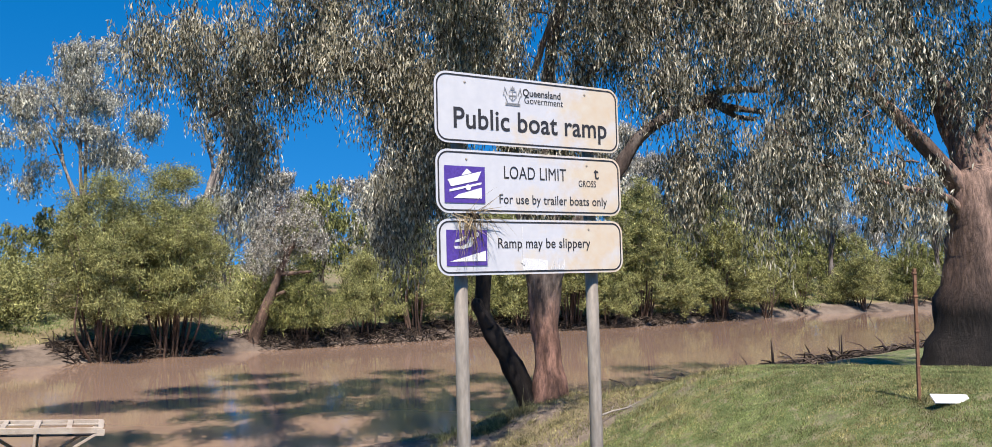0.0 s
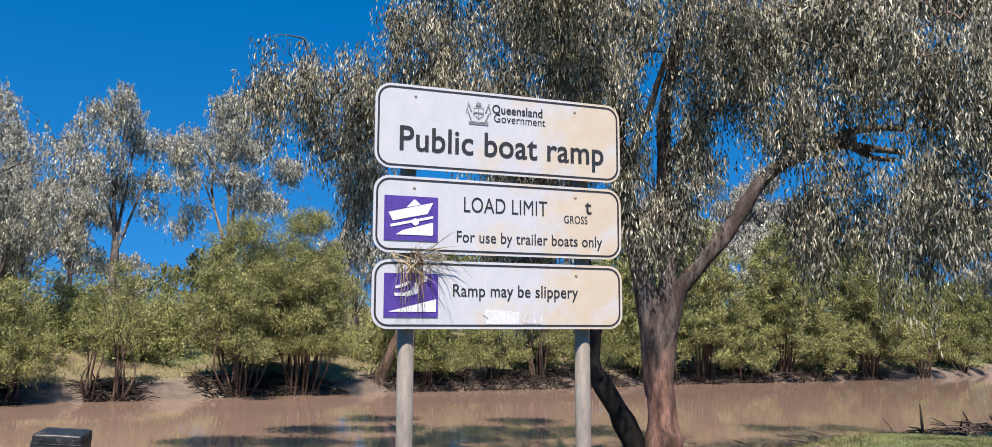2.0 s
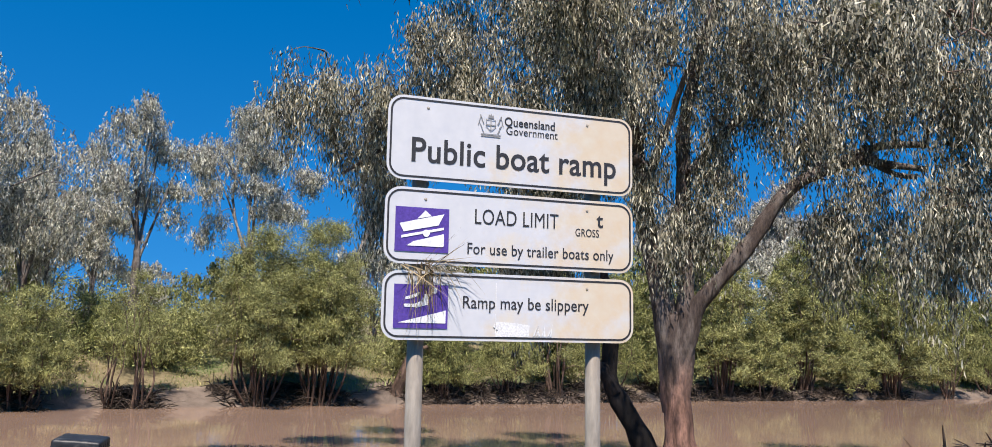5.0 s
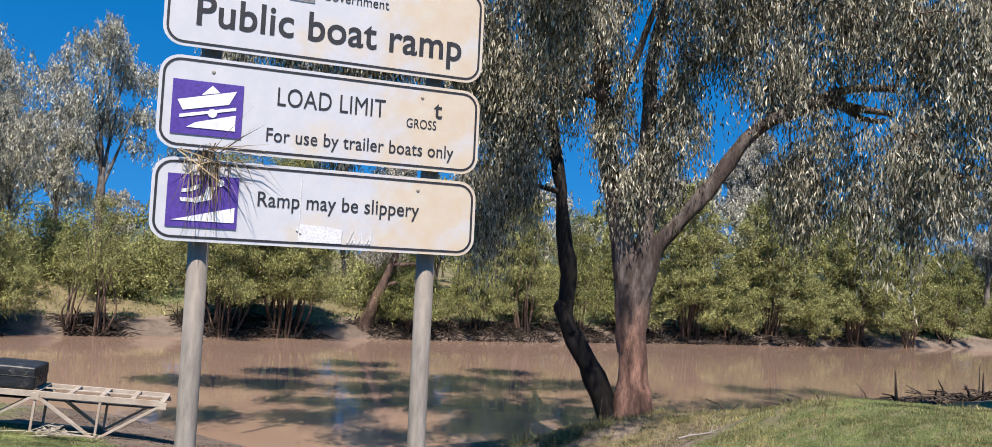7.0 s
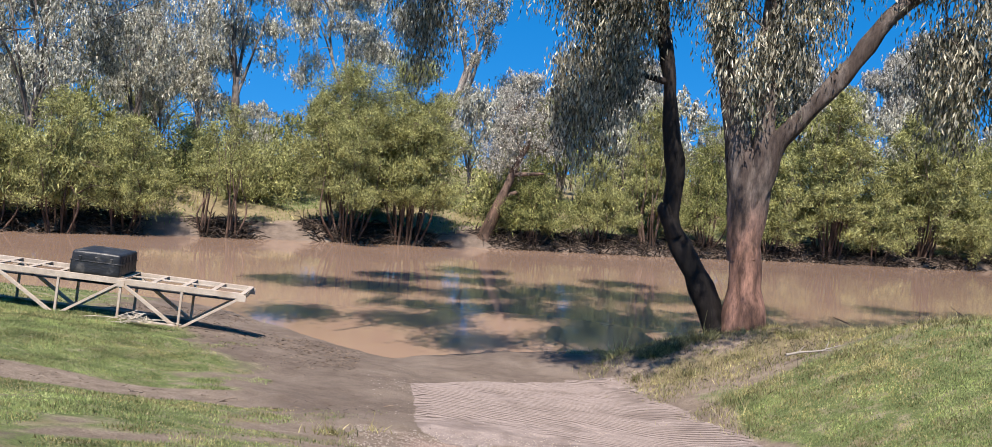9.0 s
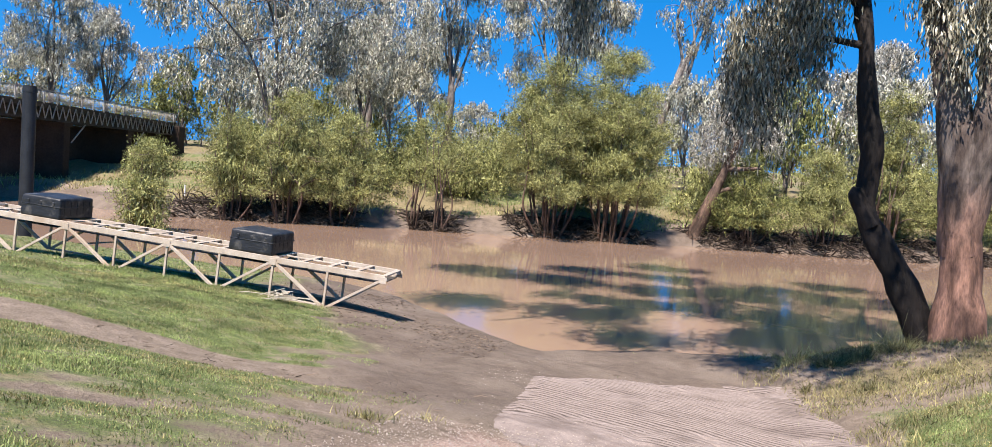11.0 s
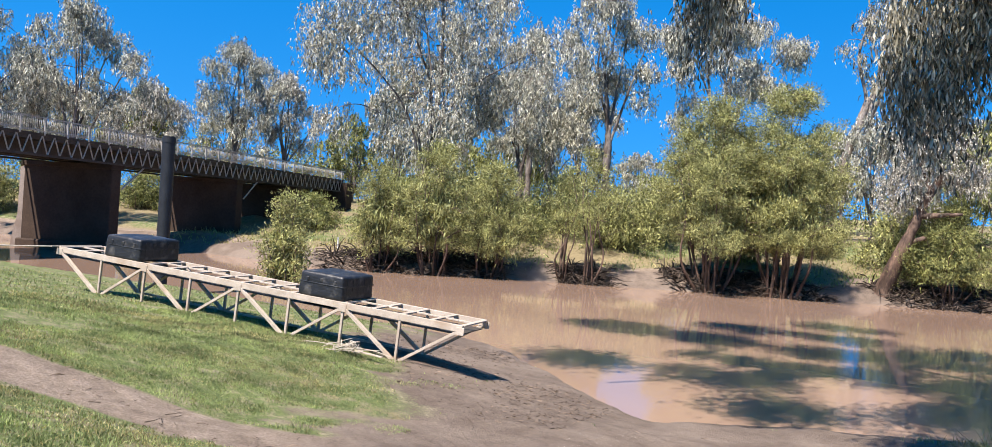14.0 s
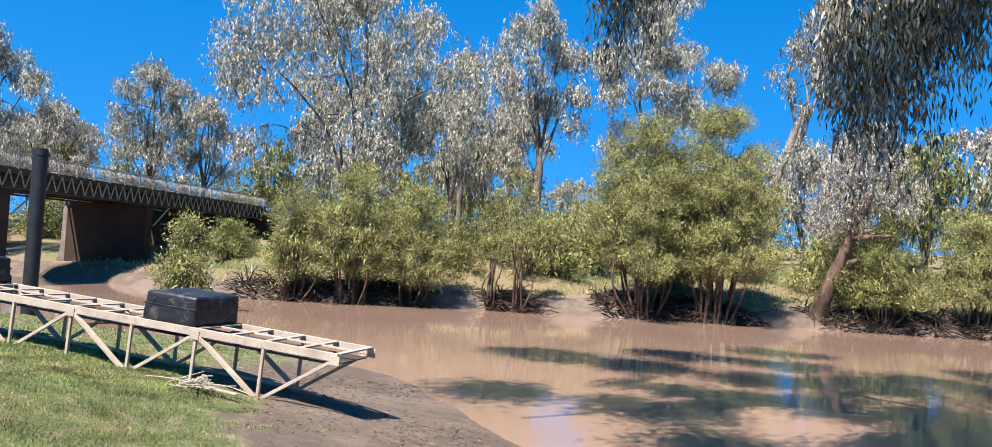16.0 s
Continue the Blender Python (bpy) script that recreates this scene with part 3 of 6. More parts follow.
def build_bridge():
    br = tagged(new("road_bridge"), "low lattice-sided road bridge with pale railing and brown piers", "bridge")
    br.location = bridge_at(0, 0, WATER)
    bpy.context.view_layer.update()
    inv = br.matrix_basis.inverted()

    def add(name, bm, mat, parent=br, label=""):
        bm.transform(inv)
        return part(name, bm, mat, parent, label)

    s0, s1 = -46.0, 44.0
    mid, ln = (s0 + s1) / 2, s1 - s0
    add("deck", oriented((ln, BR_W, 0.3), mid, BR_W / 2, 3.83), M["bridge_steel"])
    for c in (1.6, 3.7, 5.8):
        add("girder", oriented((ln, 0.35, 0.9), mid, c, 3.2), M["bridge_steel"])
    for c in (-0.02, BR_W + 0.02):
        fascia = add("side_beam", oriented((ln, 0.12, 0.16), mid, c, 3.98), M["bridge_steel"])
        low = add("bottom_chord", oriented((ln, 0.12, 0.14), mid, c, 2.72), M["bridge_steel"])
        s = s0
        items = bmesh.new()
        while s < s1 and c < 1:
            for a, b in ((s, s + 0.5), (s + 0.5, s + 1.0)):
                za, zb = (2.74, 3.95) if a == s else (3.95, 2.74)
                bm = rod_bm(bridge_at(a, c, za), bridge_at(b, c, zb), 0.07, 0.05, 0)
                me = bpy.data.meshes.new("brace")
                bm.to_mesh(me)
                bm.free()
                items.from_mesh(me)
                bpy.data.meshes.remove(me)
            s += 1.0
        if c < 1:
            add("lattice", items, M["bridge_pale"], fascia, "pale zigzag lattice")
        else:
            items.free()
    for c in (-0.1, BR_W + 0.1):
        for z, h in ((5.02, 0.07), (4.18, 0.05)):
            add("rail", oriented((ln, 0.06, h), mid, c, z), M["bridge_pale"])
    # posts share one mesh; the thin balusters are one part
    post_me = bpy.data.meshes.new("rail_post")
    bm = box_bm((0.09, 0.09, 1.1), 0.01)
    bm.to_mesh(post_me)
    bm.free()
    post_me.materials.append(M["bridge_pale"])
    for k in range(int(ln / 1.9) + 1):
        ob = put("rail_post", post_me, br)
        ob.location = Vector(bridge_at(s0 + k * 1.9, -0.1, 4.5)) - br.location
        if k % 2 == 0:
            ob = put("rail_post", post_me, br)
            ob.location = Vector(bridge_at(s0 + k * 1.9, BR_W + 0.1, 4.5)) - br.location
    vs, fs = [], []
    q = np.array([[-1, -1, -1], [1, -1, -1], [1, 1, -1], [-1, 1, -1], [-1, -1, 1], [1, -1, 1], [1, 1, 1], [-1, 1, 1]], float) * (0.012, 0.012, 0.42)
    cube = np.array([[0, 3, 2, 1], [4, 5, 6, 7], [0, 1, 5, 4], [1, 2, 6, 5], [2, 3, 7, 6], [3, 0, 4, 7]])
    for k in range(int(ln / 0.16)):
        vs.append(q + np.array(bridge_at(s0 + k * 0.16, -0.1, 4.6)) - np.array(br.location))
        fs.append(cube + 8 * k)
    tagged(put("baluster", mesh_from("baluster", np.concatenate(vs), np.concatenate(fs), M["bridge_pale"]), br), kind="stuff")
    for s in (-26.0, -10.0, 6.0, 22.0, 33.3):
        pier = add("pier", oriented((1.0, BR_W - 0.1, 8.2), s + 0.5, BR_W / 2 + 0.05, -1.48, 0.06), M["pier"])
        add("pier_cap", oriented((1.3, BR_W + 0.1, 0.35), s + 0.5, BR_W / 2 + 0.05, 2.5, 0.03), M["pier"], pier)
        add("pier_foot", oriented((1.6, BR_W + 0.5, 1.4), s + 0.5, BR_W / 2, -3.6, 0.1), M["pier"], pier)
        nose = bmesh.new()
        prof = [(BR_W - 0.02, 2.3), (BR_W + 0.36, 2.2), (BR_W + 0.4, -1.2), (BR_W + 0.85, -3.0), (BR_W + 0.9, -3.9), (BR_W - 0.02, -3.9)]
        rings = [[nose.verts.new(bridge_at(s + k, c, z)) for c, z in prof] for k in (0.02, 0.98)]
        for i in range(6):
            j = (i + 1) % 6
            nose.faces.new((rings[0][i], rings[0][j], rings[1][j], rings[1][i]))
        nose.faces.new(rings[0][::-1])
        nose.faces.new(rings[1])
        bmesh.ops.recalc_face_normals(nose, faces=nose.faces[:])
        # paler than its pier: the sun on the nose is put into the colour
        add("cutwater", nose, M["concrete"], pier, "concrete cutwater nose coloured pale as sunlit")
        add("strut", rod_bm(bridge_at(s + 0.9, -0.05, 1.0), bridge_at(s + 3.2, -0.02, 2.7), 0.09, 0.09), M["bridge_pale"], pier, "pale diagonal strut")
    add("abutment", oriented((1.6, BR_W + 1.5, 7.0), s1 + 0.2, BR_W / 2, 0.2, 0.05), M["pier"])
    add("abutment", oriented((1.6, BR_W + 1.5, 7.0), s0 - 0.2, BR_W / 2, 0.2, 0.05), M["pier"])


build_bridge()


def build_pile():
    x, y = -31.65, 21.8
    bm = bmesh.new()
    bmesh.ops.create_cone(bm, cap_ends=True, segments=28, radius1=0.26, radius2=0.26, depth=8.4)
    bmesh.ops.bevel(bm, geom=[e for e in bm.edges if abs(e.verts[0].co.z - e.verts[1].co.z) < 1e-4], offset=0.02, segments=2, affect="EDGES")
    pile = tagged(part("mooring_post", bm, M["pile"], None, smooth=False), "tall black round mooring pile standing in the muddy water", "pile")
    pile.location = (x, y, 3.05 - 4.2)
    for z in (4.02, -1.2):
        b2 = bmesh.new()
        bmesh.ops.create_cone(b2, cap_ends=True, segments=28, radius1=0.275, radius2=0.275, depth=0.16)
        part("collar", b2, M["pile"], pile, m=Matrix.Translation((0, 0, z)))


build_pile()


# ---- trees ----
def leaf_quads(rng, at, axis, length, width):
    """One lance-shaped quad for each place."""
    n = len(at)
    axis = axis / (np.linalg.norm(axis, axis=1)[:, None] + 1e-9)
    side = np.cross(axis, rng.normal(size=(n, 3)))
    side /= np.linalg.norm(side, axis=1)[:, None] + 1e-9
    ln = (length * rng.uniform(0.65, 1.3, n))[:, None]
    wd = (width * rng.uniform(0.7, 1.25, n))[:, None]
    bend = np.cross(axis, side) * ln * rng.uniform(-0.12, 0.12, n)[:, None]
    mid = at + axis * ln * 0.45 + bend
    v = np.stack([at, mid + side * wd, at + axis * ln, mid - side * wd], 1).reshape(-1, 3)
    return v, np.arange(4 * n).reshape(n, 4)


def leaf_tris(rng, at, axis, length, width):
    """One pointed triangle for each place."""
    n = len(at)
    axis = axis / (np.linalg.norm(axis, axis=1)[:, None] + 1e-9)
    side = np.cross(axis, rng.normal(size=(n, 3)))
    side /= np.linalg.norm(side, axis=1)[:, None] + 1e-9
    ln = (length * rng.uniform(0.6, 1.35, n))[:, None]
    wd = (width * rng.uniform(0.7, 1.25, n))[:, None]
    v = np.stack([at + side * wd, at - side * wd, at + axis * ln], 1).reshape(-1, 3)
    return v, np.arange(3 * n).reshape(n, 3)


def in_blob(rng, blob, n, power=0.42):
    c, r = np.array(blob[:3]), np.array(blob[3:6])
    d = rng.normal(size=(n, 3))
    d /= np.linalg.norm(d, axis=1)[:, None]
    return c + d * (rng.uniform(0, 1, n) ** power)[:, None] * r


def tree(name, base, limbs, blobs, leaf, bark, label, category, seed, droop=1.0, length=0.13, width=0.014, per=60, spread=0.45, twig=0.018, upright=False, sides=9, sub=4, hang=0.5, dark=(), shade=None, twigs=1.0, thin=1.0, fine=False, coarse=()):
    """A tree from its main limbs (points and radii, from its foot) and the blobs its foliage fills; twigs join the two.
    blobs: centre, radii, clusters."""
    rng = np.random.default_rng(seed)
    tubes, nodes, node_r, second = [], [], [], []

    def limb(ctrl, r0, r1, k, step=0.4, wob=0.03):
        p = curve_pts(ctrl, step, wob, rng)
        t = np.linspace(0, 1, len(p))
        r = r0 + (r1 - r0) * t**0.8
        r = r * (1 + 0.07 * rng.normal(size=len(p)))
        if r1 > 0.045:
            # a rounded or broken-off end
            way = p[-1] - p[-2]
            p = np.concatenate([p, [p[-1] + way / np.linalg.norm(way) * r[-1] * 0.6]])
            r = np.append(r, 0.15 * r[-1])
        if r0 > 0.45 and not tubes and not second:
            r = r * (1 + 0.22 * np.exp(-np.maximum(np.linalg.norm(p - p[0], axis=1) - 0.35, 0) / 0.3))
        tubes.append(tube_arrays(p, np.maximum(r, 0.006), k, 0.075 if r0 > 0.2 else 0.0, len(tubes)))
        nodes.append(p[1:])
        node_r.append(r[1:])

    for k, (ctrl, r0, r1) in enumerate(limbs):
        limb(ctrl, r0, r1, sides)
        if k in dark:
            second.append(tubes.pop())
    clusters = []
    for blob in blobs:
        pts = in_blob(rng, blob, max(2, int(blob[6] * thin)))
        clusters.append(pts)
        for q in in_blob(rng, blob, sub, 0.6):
            ns, nr = np.concatenate(nodes), np.concatenate(node_r)
            cost = np.linalg.norm(ns - q, axis=1) + 0.6 * np.maximum(ns[:, 2] - q[2], 0)
            i = int(np.argmin(cost))
            a = ns[i]
            lift = np.array([0, 0, 0.12 * np.linalg.norm(q - a)])
            limb([a, a * 0.5 + q * 0.5 + lift + rng.normal(0, 0.1, 3), q], min(nr[i] * 0.7, 0.03 + 0.014 * np.linalg.norm(q - a)), twig * 1.3, 5, 0.5, 0.05)
    clusters = np.concatenate(clusters)
    ns, nr = np.concatenate(nodes), np.concatenate(node_r)
    for q in clusters:
        i = int(np.argmin(np.linalg.norm(ns - q, axis=1)))
        a = ns[i]
        dist = np.linalg.norm(q - a)
        if dist < 0.15 or rng.uniform() > twigs:
            continue
        p = curve_pts([a, a * 0.45 + q * 0.55 + np.array([0, 0, 0.1 * dist]), q], max(dist / 3, 0.2))
        tubes.append(tube_arrays(p, np.linspace(min(twig * (1 + 0.25 * dist), nr[i] * 0.8 + 0.004), twig * 0.35, len(p)), 3))
    root = tagged(new(name), label, category)
    root.location = base
    v, f = join_arrays(tubes)
    put("trunk", mesh_from("trunk", v, f, bark, True), root)
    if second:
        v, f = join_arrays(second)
        put("leaning_trunk", mesh_from("leaning_trunk", v, f, shade, True), root, label="leaning trunk with crown shade painted in, almost black")
    n = len(clusters) * per
    c = np.repeat(clusters, per, 0)
    if upright:
        at = c + rng.normal(0, spread, (n, 3)) * (1, 1, 0.75)
        axis = rng.normal(0, 0.75, (n, 3)) + (at - c) / spread * 0.5 + np.array([0, 0, 0.7])
    else:
        strand = np.repeat(np.arange(len(clusters) * (per // 10)), 10)[:n]
        off = rng.normal(0, spread, (len(clusters) * (per // 10), 3)) * (1, 1, 0.55)
        fall = rng.uniform(0, 1, n) * hang * rng.uniform(0.4, 1.5, len(off))[strand]
        c = c[: len(strand)]
        at = c + off[strand] + rng.normal(0, 0.07, (len(strand), 3)) - np.stack([0 * fall, 0 * fall, fall], -1)[: len(strand)]
        axis = rng.normal(0, 0.42, (len(strand), 3)) + np.array([0, 0, -droop])
    if len(coarse):
        # fewer, larger sprays: a bush's core, or a gum's unseen roof added for its shade
        q = np.repeat(np.concatenate([in_blob(rng, b, int(b[6] * thin)) for b in coarse]), 60 if not upright else 24, 0)
        q = q + rng.normal(0, 0.3 if upright else 0.42, q.shape) - np.stack([np.zeros(len(q)), np.zeros(len(q)), rng.uniform(0, 0.8, len(q))], -1)
        top = leaf_tris(rng, q, rng.normal(0, 0.5, q.shape) + (0, 0, -1), 0.4, 0.05 if upright else 0.04)
    v, f = (leaf_tris if fine else leaf_quads)(rng, at, axis, length, width)
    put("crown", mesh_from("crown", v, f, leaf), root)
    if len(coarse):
        put("inner_crown" if upright else "unseen_shade_crown", mesh_from("inner_crown", *top, leaf), root)
    return root


def gz(x, y):
    return float(ground(x, y))


def far_gum(x, y, top, wide, low, seed, leaf="gum_far", bark="bark_grey", lean=(0, 0), dense=1.0, name="gum_tree", label="", fork=0.35, length=0.33, width=0.045, per=40, stems=0):
    """A tall open gum across the river: rising limbs that part into boughs, each with its own hanging clump of foliage."""
    rng = np.random.default_rng(seed * 7 + 1)
    z0 = gz(x, y) - 0.1
    h = top - z0
    r0 = 0.014 * h + 0.07
    split = h * fork
    fx, fy = lean[0] * split, lean[1] * split
    limbs = [([(0, 0, -0.3), (fx * 0.4 + rng.normal(0, 0.12), fy * 0.4, split * 0.5), (fx, fy, split)], r0 * 1.15, r0 * 0.75)]
    blobs = []
    n = stems or max(5, int(5 + wide * 0.22))
    lowest = max(low - z0, split * 0.8)
    span = h - lowest

    def clump(c, r):
        blobs.append((*c, r, r, r * rng.uniform(0.65, 0.95), int(dense * (3 + 8.5 * r * r))))

    for k in range(n):
        a = 2 * math.pi * (k + rng.uniform(-0.35, 0.35)) / n
        ring = (0.12, 0.75, 0.5)[k % 3] * rng.uniform(0.85, 1.15)
        out = wide / 2 * ring
        up = lowest + span * (0.95 - 0.55 * ring ** 2) * rng.uniform(0.86, 1.0)
        tip = np.array([fx * 1.6 + math.cos(a) * out, fy * 1.6 + math.sin(a) * out, up])
        root = np.array([fx * 0.95, fy * 0.95, split * rng.uniform(0.7, 1.0)])
        mid = root * 0.52 + tip * 0.48 + rng.normal(0, 0.035 * h, 3) * (1, 1, 0.4) - np.array([math.cos(a), math.sin(a), -0.5]) * out * 0.16
        limbs.append(([root, mid, tip], r0 * rng.uniform(0.3, 0.46), 0.04))
        r = wide * rng.uniform(0.095, 0.125)
        clump(tip, r)
        for f in (0.45, 0.62, 0.8, 0.95):
            b0 = root * (1 - f) + tip * f
            turn = a + rng.normal(0, 1.0)
            reach = wide * rng.uniform(0.09, 0.2)
            q = b0 + np.array([math.cos(turn) * reach, math.sin(turn) * reach, rng.uniform(-0.06, 0.1) * span])
            q[2] = max(q[2], lowest)
            limbs.append(([b0, b0 * 0.5 + q * 0.5 + (0, 0, 0.12 * reach), q], r0 * 0.16, 0.022))
            clump(q - (0, 0, 0.25 * r), r * rng.uniform(0.6, 0.9))
    return tree(name, (x, y, z0), limbs, blobs, M[leaf], M[bark], label or "tall grey-green gum tree with an open crown on the far bank", "tree", seed, 1.0, length, width, per, 0.36, 0.02, False, 7, 1, 1.15, twigs=0.25, thin=1.0, fine=True)


def bush(x, y, top, wide, seed, leaf="bush", label="", name="river_bush", stems=9, dense=1.0, z0=None, clump=0.26, bare=0.22, per=100, length=0.175, width=0.027):
    """A many-stemmed river shrub: bare crooked stems below, a dome of tufted foliage above."""
    rng = np.random.default_rng(seed * 5 + 3)
    z0 = gz(x, y) - 0.08 if z0 is None else z0
    h = top - z0
    limbs, blobs, core = [], [], []
    for k in range(int(stems * 1.4)):
        a = 2 * math.pi * k / (stems * 1.4) + rng.uniform(-0.35, 0.35)
        ring = (0.9, 0.3, 0.65)[k % 3] * rng.uniform(0.8, 1.1)
        out = wide * 0.5 * 0.82 * ring
        up = h * (0.93 - 0.42 * ring ** 2) * rng.uniform(0.82, 1.04)
        tip = np.array([math.cos(a) * out, math.sin(a) * out, up])
        b0 = np.array([math.cos(a), math.sin(a), 0]) * rng.uniform(0.03, 0.13 * wide)
        limbs.append(([b0 - (0, 0, 0.2), b0 + tip * (0.25, 0.25, 0.3) + rng.normal(0, 0.3, 3), tip * (0.7, 0.7, 0.68) + rng.normal(0, 0.34, 3), tip], 0.028 + 0.0058 * h, 0.014))
        br = wide * rng.uniform(0.11, 0.15)
        blobs.append((*tip, br, br, br * 0.9, int((2 + 4.0 * br * br) * dense) + 2))
        core.append((*(tip * (0.6, 0.6, 0.72)), br * 0.9, br * 0.9, br * 0.8, int(5 + 5 * br * br)))
        for f in (0.82, 0.62, 0.44, 0.3):
            q = tip * (1.1 + 0.1 * (0.8 - f), 1.1 + 0.1 * (0.8 - f), f) + rng.normal(0, 0.06 * wide, 3) * (1, 1, 0.5)
            if q[2] > h * bare:
                s = br * rng.uniform(0.6, 0.95)
                blobs.append((*q, s, s, s * 0.7, int((1.5 + 4.0 * s * s) * dense) + 1))
    blobs.append((0, 0, h * 0.84, wide * 0.17, wide * 0.17, h * 0.12, int(9 * dense)))
    core.append((0, 0, h * 0.5, wide * 0.22, wide * 0.22, h * 0.2, int(8 + wide * 1.6)))
    return tree(name, (x, y, z0), limbs, blobs, M[leaf], M["bark_brown"], label or "leafy yellow-green river shrub with many bare stems", "bush", seed, 0.2, length, width, per, clump, 0.014, True, 6, 1, twigs=0.3, fine=True, coarse=core if bare < 0.25 else ())


# near gum at the head of the ramp: heavy red-brown trunk and a leaning one coloured dark for shade
def near_gum():
    bx, by, bz = 1.4, 26.3, -2.1
    P = lambda x, y, z: (x - bx, y - by, z - bz)
    limbs = [
        ([P(1.4, 26.6, -2.6), P(1.36, 26.6, -2.0), P(1.24, 26.6, -0.6), P(1.18, 26.6, 0.4), P(1.18, 26.6, 1.3), P(1.16, 26.6, 2.6)], 0.6, 0.3),
        ([P(1.2, 26.6, -0.3), P(1.06, 26.6, 1.0), P(0.84, 26.6, 2.4), P(0.6, 26.6, 3.9), P(0.25, 26.6, 5.4), P(0.03, 26.5, 7.3), P(-0.2, 26.4, 9.2), P(-0.7, 26.4, 12.4), P(-0.9, 26.6, 16.0)], 0.44, 0.09),
        ([P(1.2, 26.6, 0.0), P(1.34, 26.6, 1.2), P(1.5, 26.6, 2.6), P(1.42, 26.6, 4.2), P(1.38, 26.6, 6.4), P(1.45, 26.5, 8.9), P(1.9, 26.4, 10.6), P(2.7, 26.4, 13.4), P(3.2, 26.4, 15.5)], 0.36, 0.08),
        ([P(1.22, 26.6, 0.4), P(1.4, 26.5, 1.5), P(1.62, 26.45, 2.2), P(1.82, 26.4, 2.95), P(2.6, 26.3, 3.85), P(3.5, 26.2, 5.0), P(4.24, 26.1, 6.1), P(4.93, 26.0, 6.7), P(5.96, 25.9, 7.15), P(6.8, 25.8, 7.25)], 0.3, 0.17),
        ([P(6.5, 25.85, 7.2), P(7.3, 25.8, 7.05), P(8.2, 25.7, 6.88)], 0.14, 0.09),
        ([P(6.7, 25.8, 7.2), P(7.4, 26.0, 6.85), P(8.0, 26.1, 6.75)], 0.11, 0.07),
        ([P(5.96, 25.9, 7.2), P(6.5, 25.8, 7.45), P(7.2, 25.8, 7.62), P(8.2, 25.7, 7.58)], 0.14, 0.1),
        ([P(8.3, 25.9, 6.35), P(8.85, 25.9, 6.1), P(9.6, 25.9, 5.82), P(11.0, 25.9, 5.25)], 0.09, 0.04),
        ([P(0.72, 26.65, -2.6), P(0.5, 26.6, -2.05), P(0.1, 26.55, -1.15), P(-0.5, 26.5, -0.05), P(-0.84, 26.5, 0.75), P(-0.8, 26.5, 1.9), P(-0.98, 26.5, 3.2), P(-1.15, 26.5, 4.5), P(-1.4, 26.5, 5.6), P(-1.75, 26.4, 7.6), P(-2.3, 26.2, 11.0)], 0.37, 0.08),
        ([P(-0.62, 26.4, 0.2), P(-0.95, 26.35, 0.75), P(-1.06, 26.32, 1.0)], 0.25, 0.16),
        ([P(-1.3, 26.4, 5.3), P(-2.3, 26.2, 6.3), P(-3.0, 26.0, 6.9)], 0.13, 0.05),
        ([P(-1.25, 26.4, 4.45), P(-2.7, 26.2, 4.72), P(-3.7, 26.0, 4.78)], 0.09, 0.05),
        ([P(0.2, 26.3, 7.4), P(-2.2, 26.2, 8.1), P(-4.1, 26.0, 8.65), P(-6.0, 25.6, 8.4), P(-7.8, 25.2, 7.8), P(-9.2, 24.7, 6.8)], 0.22, 0.05),
        ([P(-4.1, 26.0, 8.6), P(-5.6, 25.8, 10.2), P(-7.5, 25.4, 11.5)], 0.12, 0.04),
        ([P(0.1, 26.3, 8.0), P(-0.4, 24.2, 9.4), P(-1.2, 21.6, 10.8), P(-0.6, 18.6, 11.6), P(0.3, 15.6, 11.5)], 0.16, 0.04),
        ([P(0.3, 26.3, 6.8), P(1.2, 25.2, 9.0), P(2.2, 24.2, 11.5)], 0.16, 0.05),
        ([P(1.6, 26.2, 7.0), P(3.6, 26.4, 9.2), P(6.2, 26.6, 11.0)], 0.16, 0.05),
        ([P(-0.2, 26.2, 10.0), P(-2.4, 27.0, 12.6), P(-4.2, 27.6, 14.0)], 0.13, 0.04),
        # the last four limbs carry the unseen sprays that cast shade
        ([P(-0.1, 26.2, 9.5), P(-3.5, 25.5, 13.5), P(-8.0, 24.6, 15.5), P(-12.5, 23.5, 16.0), P(-16.0, 22.5, 15.6)], 0.2, 0.05),
        ([P(-3.0, 25.6, 13.2), P(-5.5, 22.0, 14.2), P(-7.5, 17.5, 14.0), P(-8.5, 14.5, 13.2)], 0.13, 0.04),
        ([P(-6.0, 25.0, 14.8), P(-9.0, 28.5, 17.0), P(-11.5, 32.0, 18.0)], 0.13, 0.04),
        ([P(-0.6, 26.3, 13.0), P(-1.5, 29.5, 16.0), P(-3.5, 33.5, 17.5)], 0.12, 0.04),
    ]
    B = lambda x, y, z, a, b, c, n: (x - bx, y - by, z - bz, a, b, c, n)
